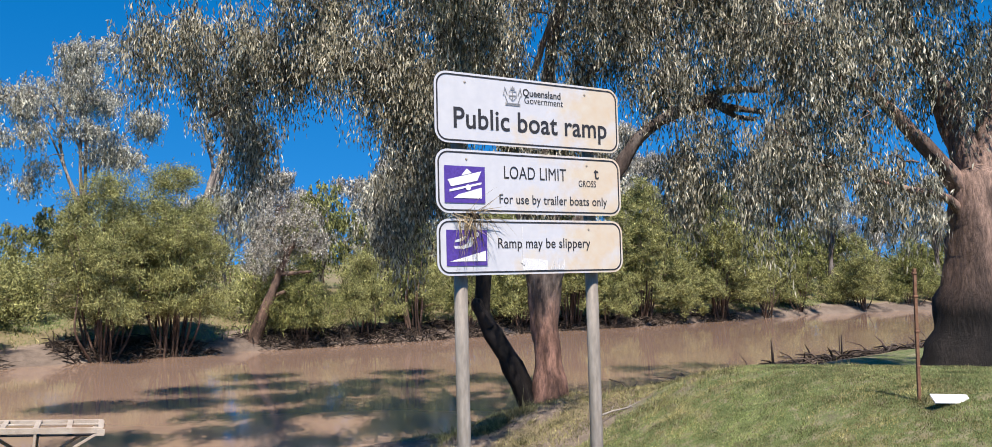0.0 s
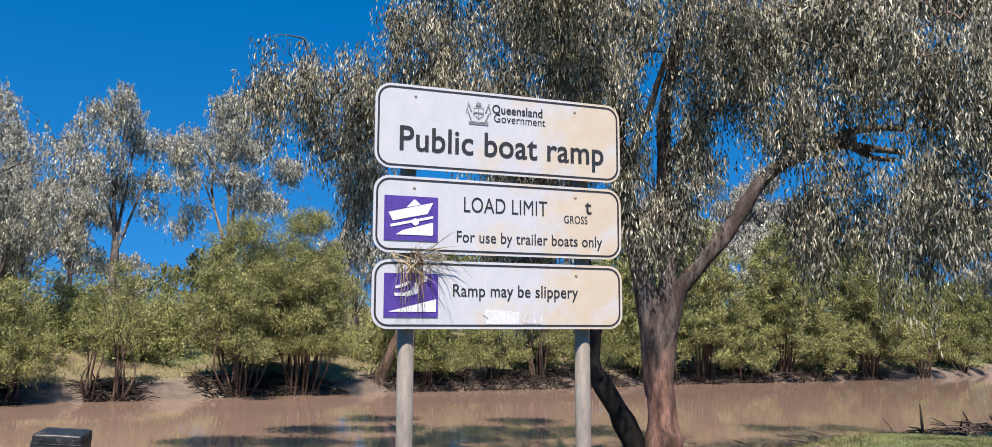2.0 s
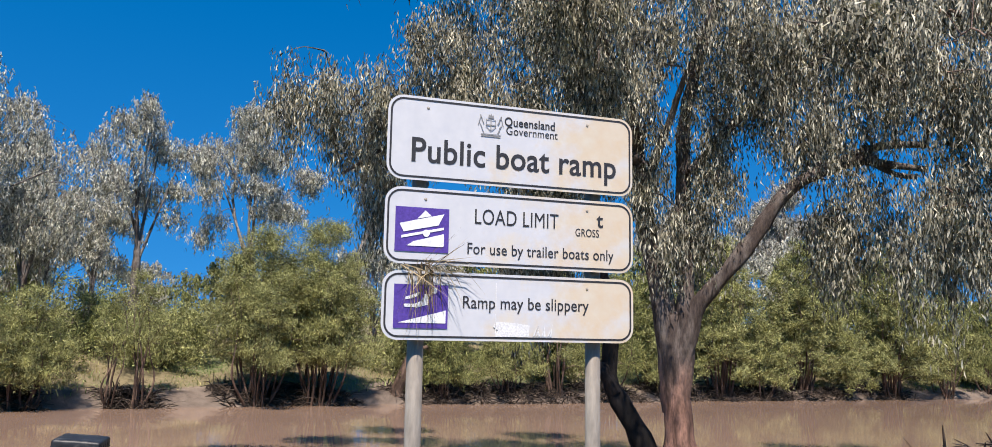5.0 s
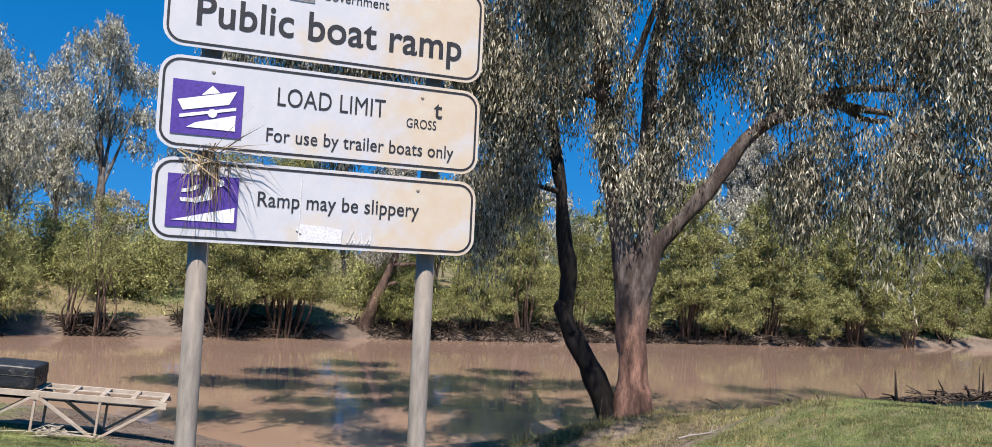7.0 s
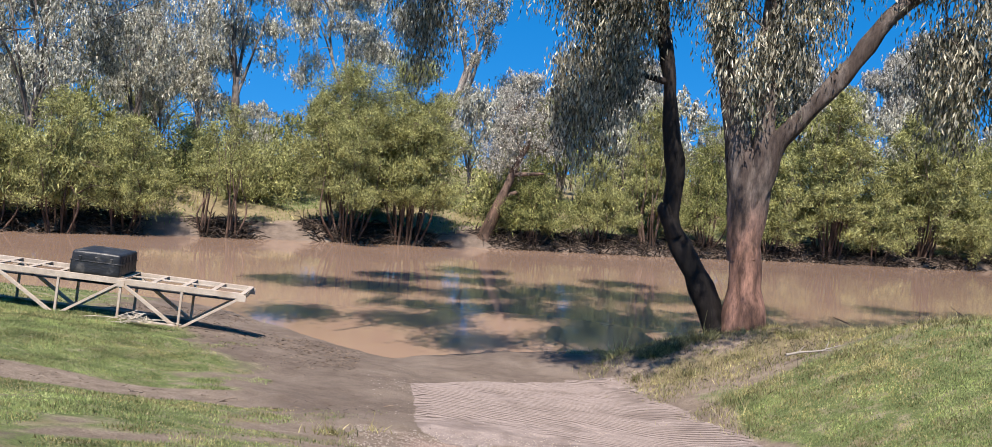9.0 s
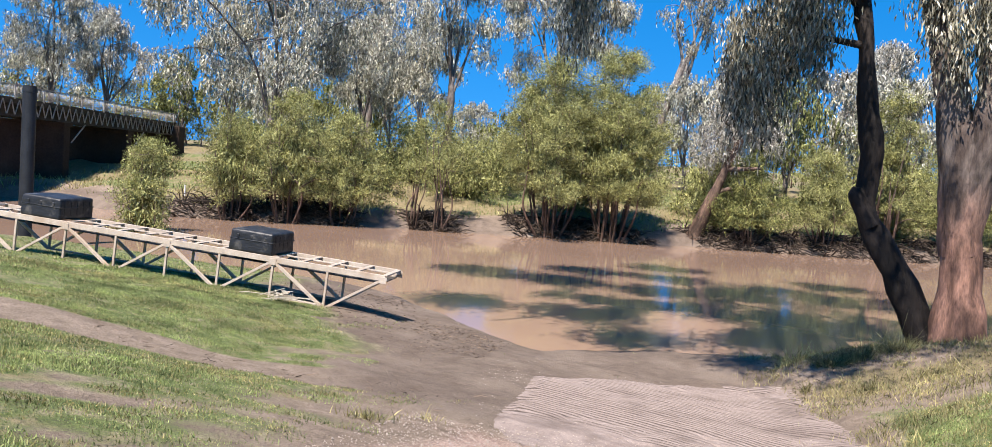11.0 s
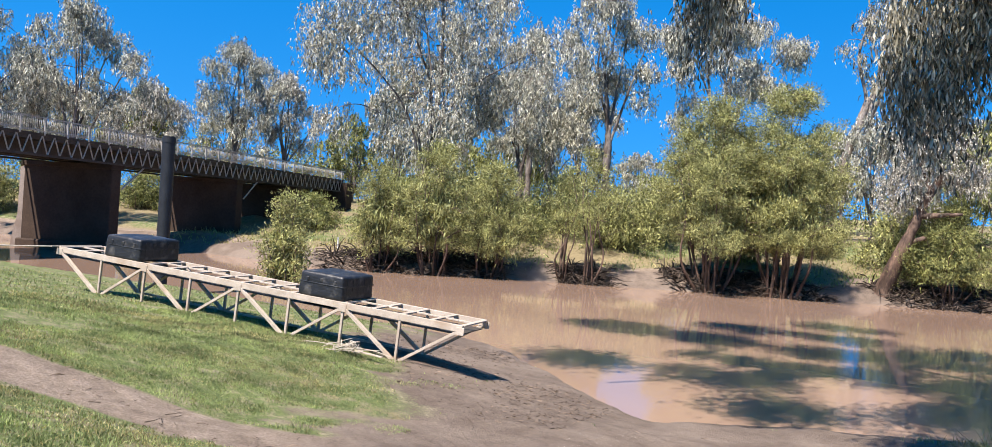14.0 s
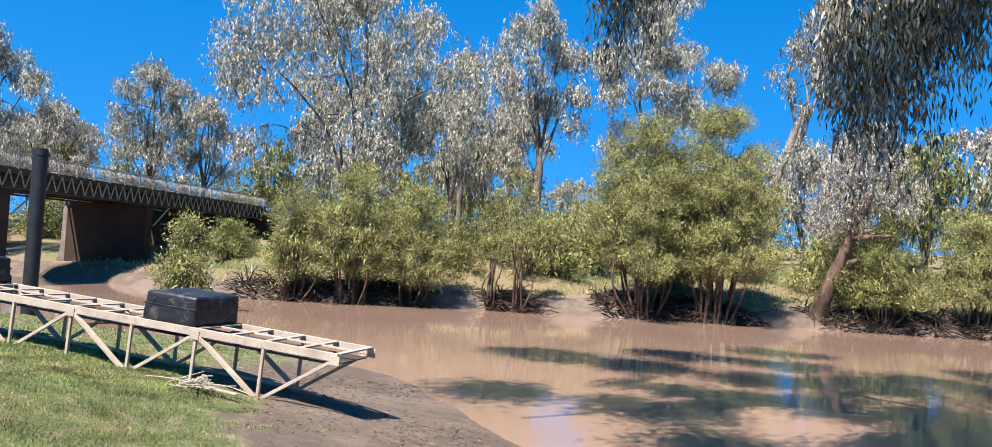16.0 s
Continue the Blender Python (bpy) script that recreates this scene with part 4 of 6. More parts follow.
    blobs = [
        B(-8.3, 24.9, 9.2, 1.9, 1.8, 1.6, 70), B(-6.3, 25.6, 10.6, 2.4, 2.2, 2.0, 80), B(-7.9, 24.9, 6.6, 0.55, 0.6, 1.2, 26),
        B(-4.0, 26.3, 9.2, 1.9, 2.0, 1.6, 70), B(-2.6, 26.0, 6.2, 0.9, 1.2, 2.2, 70), B(-3.4, 25.8, 4.6, 0.75, 0.8, 2.2, 50), B(-2.2, 26.2, 9.5, 2.2, 2.0, 2.4, 80),
        B(-1.4, 26.2, 13.0, 2.8, 2.6, 2.6, 110), B(-4.6, 27.2, 14.0, 2.4, 2.2, 1.8, 70), B(0.6, 25.6, 10.2, 1.3, 1.3, 2.0, 26),
        B(1.9, 26.6, 6.0, 0.9, 1.2, 1.7, 34), B(2.2, 25.2, 12.2, 2.4, 2.2, 2.4, 90), B(3.4, 26.6, 10.4, 1.8, 1.8, 1.5, 50), B(5.6, 26.0, 8.8, 1.9, 2.0, 1.4, 66),
        B(6.3, 26.4, 11.2, 2.4, 2.2, 2.0, 85), B(5.4, 25.8, 5.4, 0.7, 0.9, 1.5, 26), B(6.4, 25.4, 5.7, 1.3, 1.2, 1.4, 44), B(3.0, 26.6, 15.2, 2.8, 2.6, 1.8, 80), B(8.0, 25.1, 9.3, 1.5, 1.5, 1.7, 50),
        # clumps at y 22.4 and 21.2 are added to shade the leaning trunk
        B(-3.2, 26.6, 7.8, 1.4, 1.5, 1.8, 48), B(-1.3, 26.2, 8.4, 0.9, 1.2, 1.4, 30), B(-6.6, 25.5, 9.4, 1.6, 1.4, 1.2, 50), B(2.7, 26.4, 7.0, 0.8, 1.0, 0.9, 16), B(-10.4, 24.4, 9.6, 1.3, 1.4, 1.3, 34), B(0.4, 26.0, 7.2, 0.7, 0.8, 1.5, 24), B(-0.9, 22.4, 9.2, 1.1, 1.0, 0.8, 44), B(-1.3, 21.2, 10.6, 1.2, 1.0, 0.8, 40), B(1.9, 26.1, 8.6, 0.8, 0.9, 1.5, 24), B(1.0, 25.9, 5.2, 0.5, 0.6, 0.8, 10),
    ]
    # sprays above the view, added to throw shade on water and bank
    shade_roof = [
        B(-1.5, 16.5, 11.6, 1.3, 1.2, 0.5, 20), B(1.0, 15.6, 11.5, 1.2, 1.0, 0.5, 18), B(2.9, 16.4, 11.6, 0.9, 0.8, 0.5, 7), B(-0.5, 18.6, 11.8, 1.3, 1.1, 0.5, 16), B(-2.6, 19.4, 11.8, 1.2, 1.1, 0.5, 18), B(1.7, 18.8, 11.8, 0.8, 0.7, 0.4, 5),
        B(-8.0, 24.6, 16.0, 2.2, 2.0, 1.1, 60), B(-12.2, 23.5, 16.4, 2.3, 2.0, 1.1, 60), B(-15.8, 22.6, 16.2, 2.3, 1.8, 1.0, 50), B(-7.4, 17.6, 14.4, 2.0, 1.8, 1.0, 46), B(-11.4, 16.4, 14.2, 1.8, 1.6, 0.9, 40), B(-4.6, 16.2, 13.6, 1.8, 1.6, 0.9, 40),
        B(-9.2, 28.6, 17.6, 2.2, 1.9, 1.0, 46), B(-11.6, 32.2, 18.6, 2.2, 1.9, 1.0, 46), B(-5.0, 30.0, 17.4, 2.0, 1.8, 1.0, 40), B(-3.4, 33.6, 18.0, 2.2, 1.9, 1.0, 40), B(0.6, 31.0, 17.6, 2.4, 2.0, 1.0, 40), B(-6.0, 26.6, 17.2, 2.4, 2.2, 0.9, 60), B(-13.0, 27.2, 17.6, 2.2, 2.0, 0.9, 50), B(3.4, 28.6, 18.0, 2.4, 2.2, 0.9, 50), B(-2.0, 28.6, 17.6, 2.2, 2.0, 0.9, 50),
    ]
    t = tree("river_gum", (bx, by, bz), limbs, blobs, M["gum"], M["bark_red"], "large river gum with red-brown forked trunk and drooping grey leaves", "tree", 11, 1.5, 0.21, 0.021, 250, 0.22, 0.022, False, 24, 5, 1.5, (8, 9, 10, 11), M["bark_dark"], twigs=0.6, thin=0.5, coarse=[(*b[:6], int(b[6] * 2.5)) for b in shade_roof])
    return t


near_gum()


def big_gum():
    """The huge old gum beyond the grass, its butt burnt dark."""
    bx, by = 12.9, 23.5
    bz = gz(bx, by) - 0.1
    limbs = [
        ([(0.1, 0, -0.3), (0.15, 0, 0.3), (0.35, 0, 1.6), (0.55, 0, 3.2), (0.6, 0, 4.6), (0.7, 0, 5.6)], 1.25, 0.72),
        ([(0.5, 0, 4.6), (-0.3, -0.1, 5.8), (-1.3, -0.2, 6.9), (-2.4, -0.4, 7.9), (-4.0, -0.6, 8.6)], 0.34, 0.08),
        ([(0.3, 0, 4.2), (-0.4, -0.4, 4.9), (-1.4, -0.7, 5.1), (-2.6, -0.8, 5.4)], 0.18, 0.05),
        ([(0.7, 0, 5.0), (1.2, 0.2, 7.4), (1.8, 0.3, 10.5), (1.6, 0.2, 13.5)], 0.5, 0.1),
        ([(0.6, 0, 5.2), (0.2, 0.3, 7.5), (-0.8, 0.5, 10.0), (-1.8, 0.4, 12.5)], 0.4, 0.08),
        ([(0.9, 0, 5.0), (2.6, -0.3, 7.0), (4.8, -0.6, 8.8)], 0.4, 0.08),
        # the last four limbs are added to hold the unseen shading sprays
        ([(0.7, 0.1, 5.2), (0.6, 2.5, 9.5), (0.2, 6.5, 14.0), (-0.8, 9.5, 16.2), (-1.5, 12.5, 17.6)], 0.4, 0.07),
        ([(0.4, 5.0, 12.6), (2.5, 8.5, 15.6), (4.5, 11.0, 16.8)], 0.2, 0.05),
        ([(0.3, 4.5, 12.0), (-2.0, 6.0, 14.0), (-4.2, 7.2, 14.8)], 0.2, 0.05),
        ([(-1.2, 0.4, 10.6), (-4.0, 2.0, 12.6), (-8.6, 4.0, 13.2)], 0.16, 0.05),
    ]
    blobs = [(-3.8, -0.5, 8.0, 2.0, 2.0, 2.0, 75), (-5.2, -0.8, 6.2, 1.3, 1.3, 1.7, 50), (-2.6, -0.6, 10.2, 2.2, 2.0, 2.0, 75), (-2.0, -0.8, 5.8, 1.2, 1.2, 1.0, 26), (-1.6, 0.3, 13.0, 2.6, 2.4, 2.0, 80),
             (1.6, 0.2, 13.6, 2.6, 2.4, 2.0, 70), (5.0, -0.6, 9.6, 2.4, 2.2, 2.0, 60), (0.4, 0.4, 9.6, 2.0, 2.0, 1.8, 55), (-4.6, -0.6, 10.6, 1.8, 1.8, 1.6, 45)]
    # coarse: sprays out of view, added to shade the river and its bank
    tree("old_river_gum", (bx, by, bz), limbs, blobs, M["gum"], M["bark_old"], "huge old river gum with a dark broad trunk on the grass", "tree", 23, 1.5, 0.21, 0.021, 250, 0.22, 0.022, False, 24, 5, 1.5, twigs=0.6, thin=0.48, coarse=[(-4, 7, 15, 2.2, 2.0, 1.0, 70), (-1, 9, 16.5, 2.4, 2.0, 1.0, 70), (2.5, 8.5, 16, 2.4, 2.0, 1.0, 70), (-2.5, 12, 17.5, 2.4, 2.0, 1.0, 70), (1, 13, 18, 2.2, 2.0, 1.0, 60), (5, 11, 17, 2.2, 2.0, 1.0, 60), (-6, 2.5, 12.5, 2.2, 2.0, 1.0, 70), (-8.5, 4, 13, 2.2, 2.0, 1.0, 60), (-3.5, 2, 13.5, 2.2, 2.0, 1.0, 60), (-6, 6, 14.5, 2.2, 2.0, 1.0, 60), (-1, -1, 13, 2.2, 2.0, 0.9, 50), (1.5, -2, 12.6, 2, 2, 0.9, 50)])


big_gum()

far_gum(-79.7, 30.3, 19.5, 12.5, 5.5, 31, "gum_far", dense=1.4)
far_gum(-81.3, 22.0, 18.5, 11.0, 5.0, 32, "gum_far", dense=1.4)
far_gum(-88.6, 50.1, 20.0, 11.5, 5.0, 33, "gum_far", dense=1.4)
far_gum(-90.6, 57.5, 17.8, 9.5, 4.5, 34, "gum_silver", dense=1.4, label="silvery gum tree behind the bridge")
far_gum(-92.1, 41.2, 14.5, 11.0, 4.0, 35, "gum_silver", dense=1.4, label="silvery gum tree behind the bridge")
far_gum(-97.0, 32.0, 15.0, 12.0, 4.0, 36, "gum_far", dense=1.4)
far_gum(-51.8, 50.2, 23.5, 24.0, 4.5, 37, "gum_far", dense=0.8, fork=0.22)
far_gum(-45.3, 65.6, 23.6, 10.5, 5.0, 38, "gum_far", fork=0.4, dense=1.35)
far_gum(-39.6, 77.2, 26.5, 14.0, 7.0, 39, "gum_far", fork=0.36, lean=(-0.1, 0), label="gum tree with twisting white limbs on the far bank", bark="bark_white", dense=1.4)
far_gum(-33.5, 83.3, 27.0, 8.0, 14.0, 40, "gum", fork=0.5, lean=(0.22, 0.1), label="leaning pale gum with hanging foliage on the far bank", bark="bark_white")
far_gum(-59.0, 68.0, 17.5, 9.0, 2.5, 41, "gum_far", dense=1.8)
far_gum(-54.5, 72.0, 17.0, 8.5, 3.0, 42, "gum_far", dense=2.0)
far_gum(-66.0, 76.0, 25.0, 10.0, 6.0, 43, "gum_far", dense=1.35)
far_gum(-26.0, 90.0, 15.0, 11.0, 3.0, 44, "gum_silver", dense=1.8, label="silvery gum on the far bank")
far_gum(-14.0, 98.0, 18.0, 12.0, 4.0, 45, "gum_silver", dense=1.9, label="silvery gum on the far bank", length=0.4, width=0.052)
far_gum(18.0, 126.0, 26.5, 16.0, 6.0, 46, "gum_silver", dense=2.2, label="silvery gum on the far bank", length=0.4, width=0.052)
far_gum(3.0, 116.0, 22.0, 14.0, 4.0, 47, "gum_silver", dense=2.2, length=0.4, width=0.052)
far_gum(40.0, 124.0, 24.0, 12.0, 2.0, 48, "gum_silver", dense=1.8, label="grey gum on the far bank", length=0.4, width=0.052)
far_gum(50.0, 127.0, 22.5, 12.0, 1.0, 49, "gum_far", dense=1.2, length=0.4, width=0.052)
far_gum(60.0, 134.0, 20.0, 12.0, 1.0, 50, "gum_silver", dense=1.2, label="grey gum on the far bank", length=0.4, width=0.052)
far_gum(74.0, 142.0, 20.0, 14.0, 1.0, 51, "gum_far", dense=1.2, length=0.4, width=0.052)

bush(-36.9, 30.2, 1.7, 3.3, 61, "bush", "bright green young river shrub growing out of the water's edge", dense=0.7, stems=6, bare=0.04, length=0.15, width=0.026)
bush(-43.4, 40.4, 4.2, 4.4, 57, "bush", stems=9, dense=0.8)
bush(-41.0, 43.3, 6.0, 6.4, 62, "bush", stems=11, dense=1.0)
bush(-38.9, 46.5, 4.6, 6.0, 58, "bush", stems=10, dense=0.9)
bush(-34.0, 51.2, 6.2, 3.4, 63, "bush", "slender young shrub with thin trunks at the water's edge", stems=5, dense=0.8, bare=0.42)
bush(-35.6, 50.2, 5.0, 3.0, 64, "bush", "slender young shrub with thin trunks at the water's edge", stems=5, dense=0.7, bare=0.42)
bush(-28.3, 57.0, 10.3, 9.2, 65, "bush", stems=15, dense=1.6)
bush(-24.9, 60.1, 10.8, 9.4, 59, "bush", stems=15, dense=1.6)
bush(-17.0, 67.4, 3.6, 6.0, 66, "bush_dark", stems=10, dense=0.9)
bush(-12.5, 71.1, 5.0, 6.0, 67, "bush", stems=9, dense=0.9)
bush(-8.6, 74.2, 10.8, 6.4, 68, "bush", stems=9, dense=1.0, bare=0.05)
bush(-4.2, 78.2, 8.8, 5.6, 69, "bush_dark", stems=9, dense=1.0, bare=0.05)
bush(1.0, 82.2, 6.5, 6.0, 60, "bush", stems=9, dense=1.0, length=0.25, width=0.04, per=60, bare=0.05)
bush(6.4, 87.2, 13.9, 9.5, 70, "bush", stems=13, dense=1.4, length=0.27, width=0.043, per=60, bare=0.05)
bush(15.3, 94.5, 13.9, 10.0, 71, "bush", stems=13, dense=1.4, length=0.27, width=0.043, per=60, bare=0.05)
bush(26.3, 101.8, 14.2, 11.5, 72, "bush", stems=13, dense=1.4, length=0.27, width=0.043, per=60, bare=0.05)
bush(-0.5, 83.8, 9.5, 6.5, 76, "bush_dark", stems=9, dense=1.2, length=0.25, width=0.04, per=60, bare=0.05)
bush(33.5, 107.6, 9.0, 8.0, 77, "bush", stems=9, dense=1.2, length=0.25, width=0.04, per=60, bare=0.05)
bush(40.5, 114.6, 10.0, 8.5, 78, "bush_dark", stems=9, dense=1.2, length=0.25, width=0.04, per=60, bare=0.05)
bush(52.0, 121.1, 8.0, 8.5, 79, "bush", stems=9, dense=1.1, length=0.25, width=0.04, per=60, bare=0.05)
bush(63.0, 128.6, 8.0, 9.0, 80, "bush_dark", stems=9, dense=1.1, length=0.25, width=0.04, per=60, bare=0.05)
bush(10.8, 89.8, 5.0, 7.0, 73, "bush", stems=9, dense=0.9, length=0.25, width=0.04, per=60, bare=0.05)
bush(20.5, 97.2, 5.0, 7.0, 74, "bush", stems=9, dense=0.9, length=0.25, width=0.04, per=60, bare=0.05)

# scrub on top of the far bank and the wood behind it
SCRUB = [bush(-50.0, 54.5, 3.6, 7.0, 101, "bush_dark", "low dark green scrub on top of the far bank", "scrub", 8, 0.6, None, 0.32, 0.04, 40, 0.26, 0.045),
         bush(-39.0, 64.0, 4.2, 8.0, 102, "bush", "low green scrub on top of the far bank", "scrub", 8, 0.6, None, 0.32, 0.04, 40, 0.26, 0.045)]
WOOD = [far_gum(-70.0, 84.0, 17.0, 13.0, 3.0, 103, "gum_far", dense=0.36, name="woodland_tree", label="grey-green woodland tree behind the far bank", fork=0.2, length=0.5, width=0.085, per=40),
        far_gum(-92.0, 84.0, 15.0, 14.0, 2.0, 104, "bush_dark", dense=0.36, name="woodland_tree", label="dark green woodland tree behind the far bank", fork=0.18, length=0.5, width=0.085, per=40)]
for ob in SCRUB:
    ob["group"] = "scrub on the far bank"
for ob in WOOD:
    ob["group"] = "woodland behind the far bank"


def spread_copies():
    rng = np.random.default_rng(12)
    spots = [(-58, 52), (-55, 58), (-51, 47.5), (-47.5, 50.5), (-44, 54), (-38.5, 58.5), (-31, 64), (-20.5, 72), (-62, 46), (-10, 80), (-44.5, 60), (-33.5, 68.5), (-29, 72.5), (-23, 76.5), (-15, 82), (-9, 87), (-1, 93), (9, 101), (20, 109), (33, 116), (41, 119), (50, 123.5), (60, 129), (5, 97), (14, 105), (27, 113), (37, 120), (69, 134), (-86, 34), (-92, 26), (-99, 14), (-104, 4), (-95, 21), (-108, -8), (-88, 40)]
    for k, (x, y) in enumerate(spots):
        s = rng.uniform(0.75, 1.15)
        ob = copy_thing(SCRUB[k % 2], pose(x, y, gz(x, y) - 0.1, 0, 0, rng.uniform(0, 360)))
        ob.scale = (s, s, s * rng.uniform(0.8, 1.15))
    spots = [(-108, 58), (-98, 72), (-84, 70), (-80, 88), (-62, 92), (-18, 108), (-6, 112), (6, 126), (30, 132), (44, 138), (58, 146), (80, 152), (-118, 36), (-112, 22), (-104, 10), (-96, -6), (18, 118), (52, 134), (-104, 24), (-112, 8), (-99, 18), (-118, -8), (-70, 66), (-48, 84), (-36, 92), (-102, 44), (-24, 100)]
    for k, (x, y) in enumerate(spots):
        s = rng.uniform(0.8, 1.2) * (0.72 if -66 < x < 2 else 1.0)
        ob = copy_thing(WOOD[k % 2], pose(x, y, gz(x, y) - 0.1, 0, 0, rng.uniform(0, 360)))
        ob.scale = (s, s, s * rng.uniform(0.85, 1.1))
    for k, (x, y, s) in enumerate(((-29, 83, 0.78), (-20, 87, 0.95), (-9, 91, 0.9), (-1, 100, 1.05), (9, 108, 1.1), (20, 116, 1.15), (-14, 90, 0.9), (30, 122, 1.1))):
        ob = copy_thing(WOOD[k % 2], pose(x, y, gz(x, y) - 0.1, 0, 0, 70 * k))
        ob.scale = (s, s, s)


spread_copies()


def stump():
    """The leaning dead trunk with a stub and grey regrowth on top."""
    bx, by = -20.6, 65.6
    bz = gz(bx, by) - 0.2
    limbs = [
        ([(0, 0, -0.4), (0.35, 0.1, 0.8), (1.0, 0.3, 2.8), (1.6, 0.4, 4.4), (2.3, 0.6, 6.2), (3.2, 0.7, 8.2)], 0.62, 0.2),
        ([(-0.4, 0.2, -0.4), (0.2, 0.3, 0.8), (0.9, 0.4, 2.4), (1.5, 0.5, 3.6), (2.4, 0.8, 4.0)], 0.4, 0.16),
        ([(2.0, 0.5, 5.4), (3.4, 0.5, 5.5), (4.6, 0.4, 5.6)], 0.22, 0.10),
        ([(2.6, 0.6, 7.0), (2.0, 0.8, 8.4), (1.2, 0.9, 9.4)], 0.16, 0.05),
    ]
    blobs = [(1.0, 0.8, 7.4, 2.2, 2.0, 1.8, 70), (2.4, 1.0, 10.2, 2.6, 2.4, 2.2, 80), (4.4, 1.0, 8.4, 1.6, 1.6, 1.6, 40)]
    tree("leaning_stump_tree", (bx, by, bz), limbs, blobs, M["gum_silver"], M["bark_brown"], "leaning broken brown trunk with silvery regrowth at the water's edge", "tree", 81, 0.6, 0.22, 0.03, 80, 0.45, 0.02, False, 12, 3, 0.6)


stump()


def bank_tangle():
    """Dead branches and roots under the far shrubs and on the near bank, massed dark to stand in for shade."""
    rng = np.random.default_rng(31)
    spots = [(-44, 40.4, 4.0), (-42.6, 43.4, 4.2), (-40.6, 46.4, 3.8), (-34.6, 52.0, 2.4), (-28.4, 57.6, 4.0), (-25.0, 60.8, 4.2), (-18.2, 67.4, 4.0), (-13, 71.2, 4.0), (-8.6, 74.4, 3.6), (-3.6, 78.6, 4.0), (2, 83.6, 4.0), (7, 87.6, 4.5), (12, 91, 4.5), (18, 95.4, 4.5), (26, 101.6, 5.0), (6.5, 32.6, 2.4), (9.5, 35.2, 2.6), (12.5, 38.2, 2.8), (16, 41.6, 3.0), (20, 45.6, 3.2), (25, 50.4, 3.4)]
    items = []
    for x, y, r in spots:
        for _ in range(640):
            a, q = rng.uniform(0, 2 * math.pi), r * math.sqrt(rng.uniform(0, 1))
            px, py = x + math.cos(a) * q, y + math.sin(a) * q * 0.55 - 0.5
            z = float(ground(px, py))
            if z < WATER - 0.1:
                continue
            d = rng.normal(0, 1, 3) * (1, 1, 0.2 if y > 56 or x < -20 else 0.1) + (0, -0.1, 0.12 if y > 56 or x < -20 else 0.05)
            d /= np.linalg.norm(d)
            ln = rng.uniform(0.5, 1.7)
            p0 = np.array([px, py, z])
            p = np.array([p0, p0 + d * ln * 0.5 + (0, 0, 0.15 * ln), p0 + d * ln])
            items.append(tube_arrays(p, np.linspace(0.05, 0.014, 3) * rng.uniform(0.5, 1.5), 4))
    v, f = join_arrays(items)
    tagged(put("dead_branches", mesh_from("dead_branches", v, f, M["snag"])), "tangled dead branches and roots massed dark as shade along the muddy river banks", "branches", kind="stuff")


bank_tangle()


def far_wood():
    """A low belt of scrub and saplings closing the view behind the banks."""
    rng = np.random.default_rng(44)
    line = np.array([(-112, -70), (-122, -20), (-124, 30), (-112, 66), (-92, 92), (-58, 108), (-14, 122), (36, 150), (90, 176), (150, 205)], float)
    at, sticks = [], []
    for a, b in zip(line[:-1], line[1:]):
        for _ in range(int(np.linalg.norm(b - a) * 1.5)):
            p = a + (b - a) * rng.uniform() + rng.normal(0, 4.5, 2)
            h = rng.uniform(4.5, 8.5) + 2.5 * math.sin(p[0] * 0.13) * math.sin(p[1] * 0.09)
            z = gz(*p)
            sticks.append(tube_arrays(np.array([(*p, z - 0.2), (*(p + rng.normal(0, 0.3, 2)), z + h * 0.5), (*(p + rng.normal(0, 0.5, 2)), z + h * 0.9)]), np.array([0.1, 0.07, 0.03]), 4))
            for _ in range(8):
                c = np.array([p[0], p[1], z + h * rng.uniform(0.12, 1.0)]) + rng.normal(0, 1, 3) * (1.5, 1.5, 0.3)
                at.append(c + rng.normal(0, 0.5, (34, 3)))
    at = np.concatenate(at)
    v, f = leaf_tris(rng, at, rng.normal(0, 1, at.shape) + (0, 0, 0.4), 0.48, 0.085)
    root = tagged(new("far_woodland"), "distant belt of dull green scrub and saplings behind the river banks", "woodland", kind="stuff")
    put("crown", mesh_from("crown", v, f, M["bush_dark"]), root)
    v, f = join_arrays(sticks)
    put("trunk", mesh_from("trunk", v, f, M["bark_brown"]), root)


far_wood()


# ---- sign ----
def rounded_outline(w, h, r, n=7):
    pts = []
    for cx, cy, a0 in ((w / 2 - r, h / 2 - r, 0), (-w / 2 + r, h / 2 - r, 90), (-w / 2 + r, -h / 2 + r, 180), (w / 2 - r, -h / 2 + r, 270)):
        for k in range(n):
            a = radians(a0 + 90 * k / (n - 1))
            pts.append((cx + r * math.cos(a), cy + r * math.sin(a)))
    return pts


def plate_bm(outline, depth, z=0.0):
    """A flat plate in the x-z plane, its face towards -y."""
    bm = bmesh.new()
    f = bm.faces.new([bm.verts.new((x, z, y)) for x, y in outline])
    ext = bmesh.ops.extrude_face_region(bm, geom=[f])
    bmesh.ops.translate(bm, verts=[v for v in ext["geom"] if isinstance(v, bmesh.types.BMVert)], vec=(0, depth, 0))
    bmesh.ops.recalc_face_normals(bm, faces=bm.faces[:])
    return bm


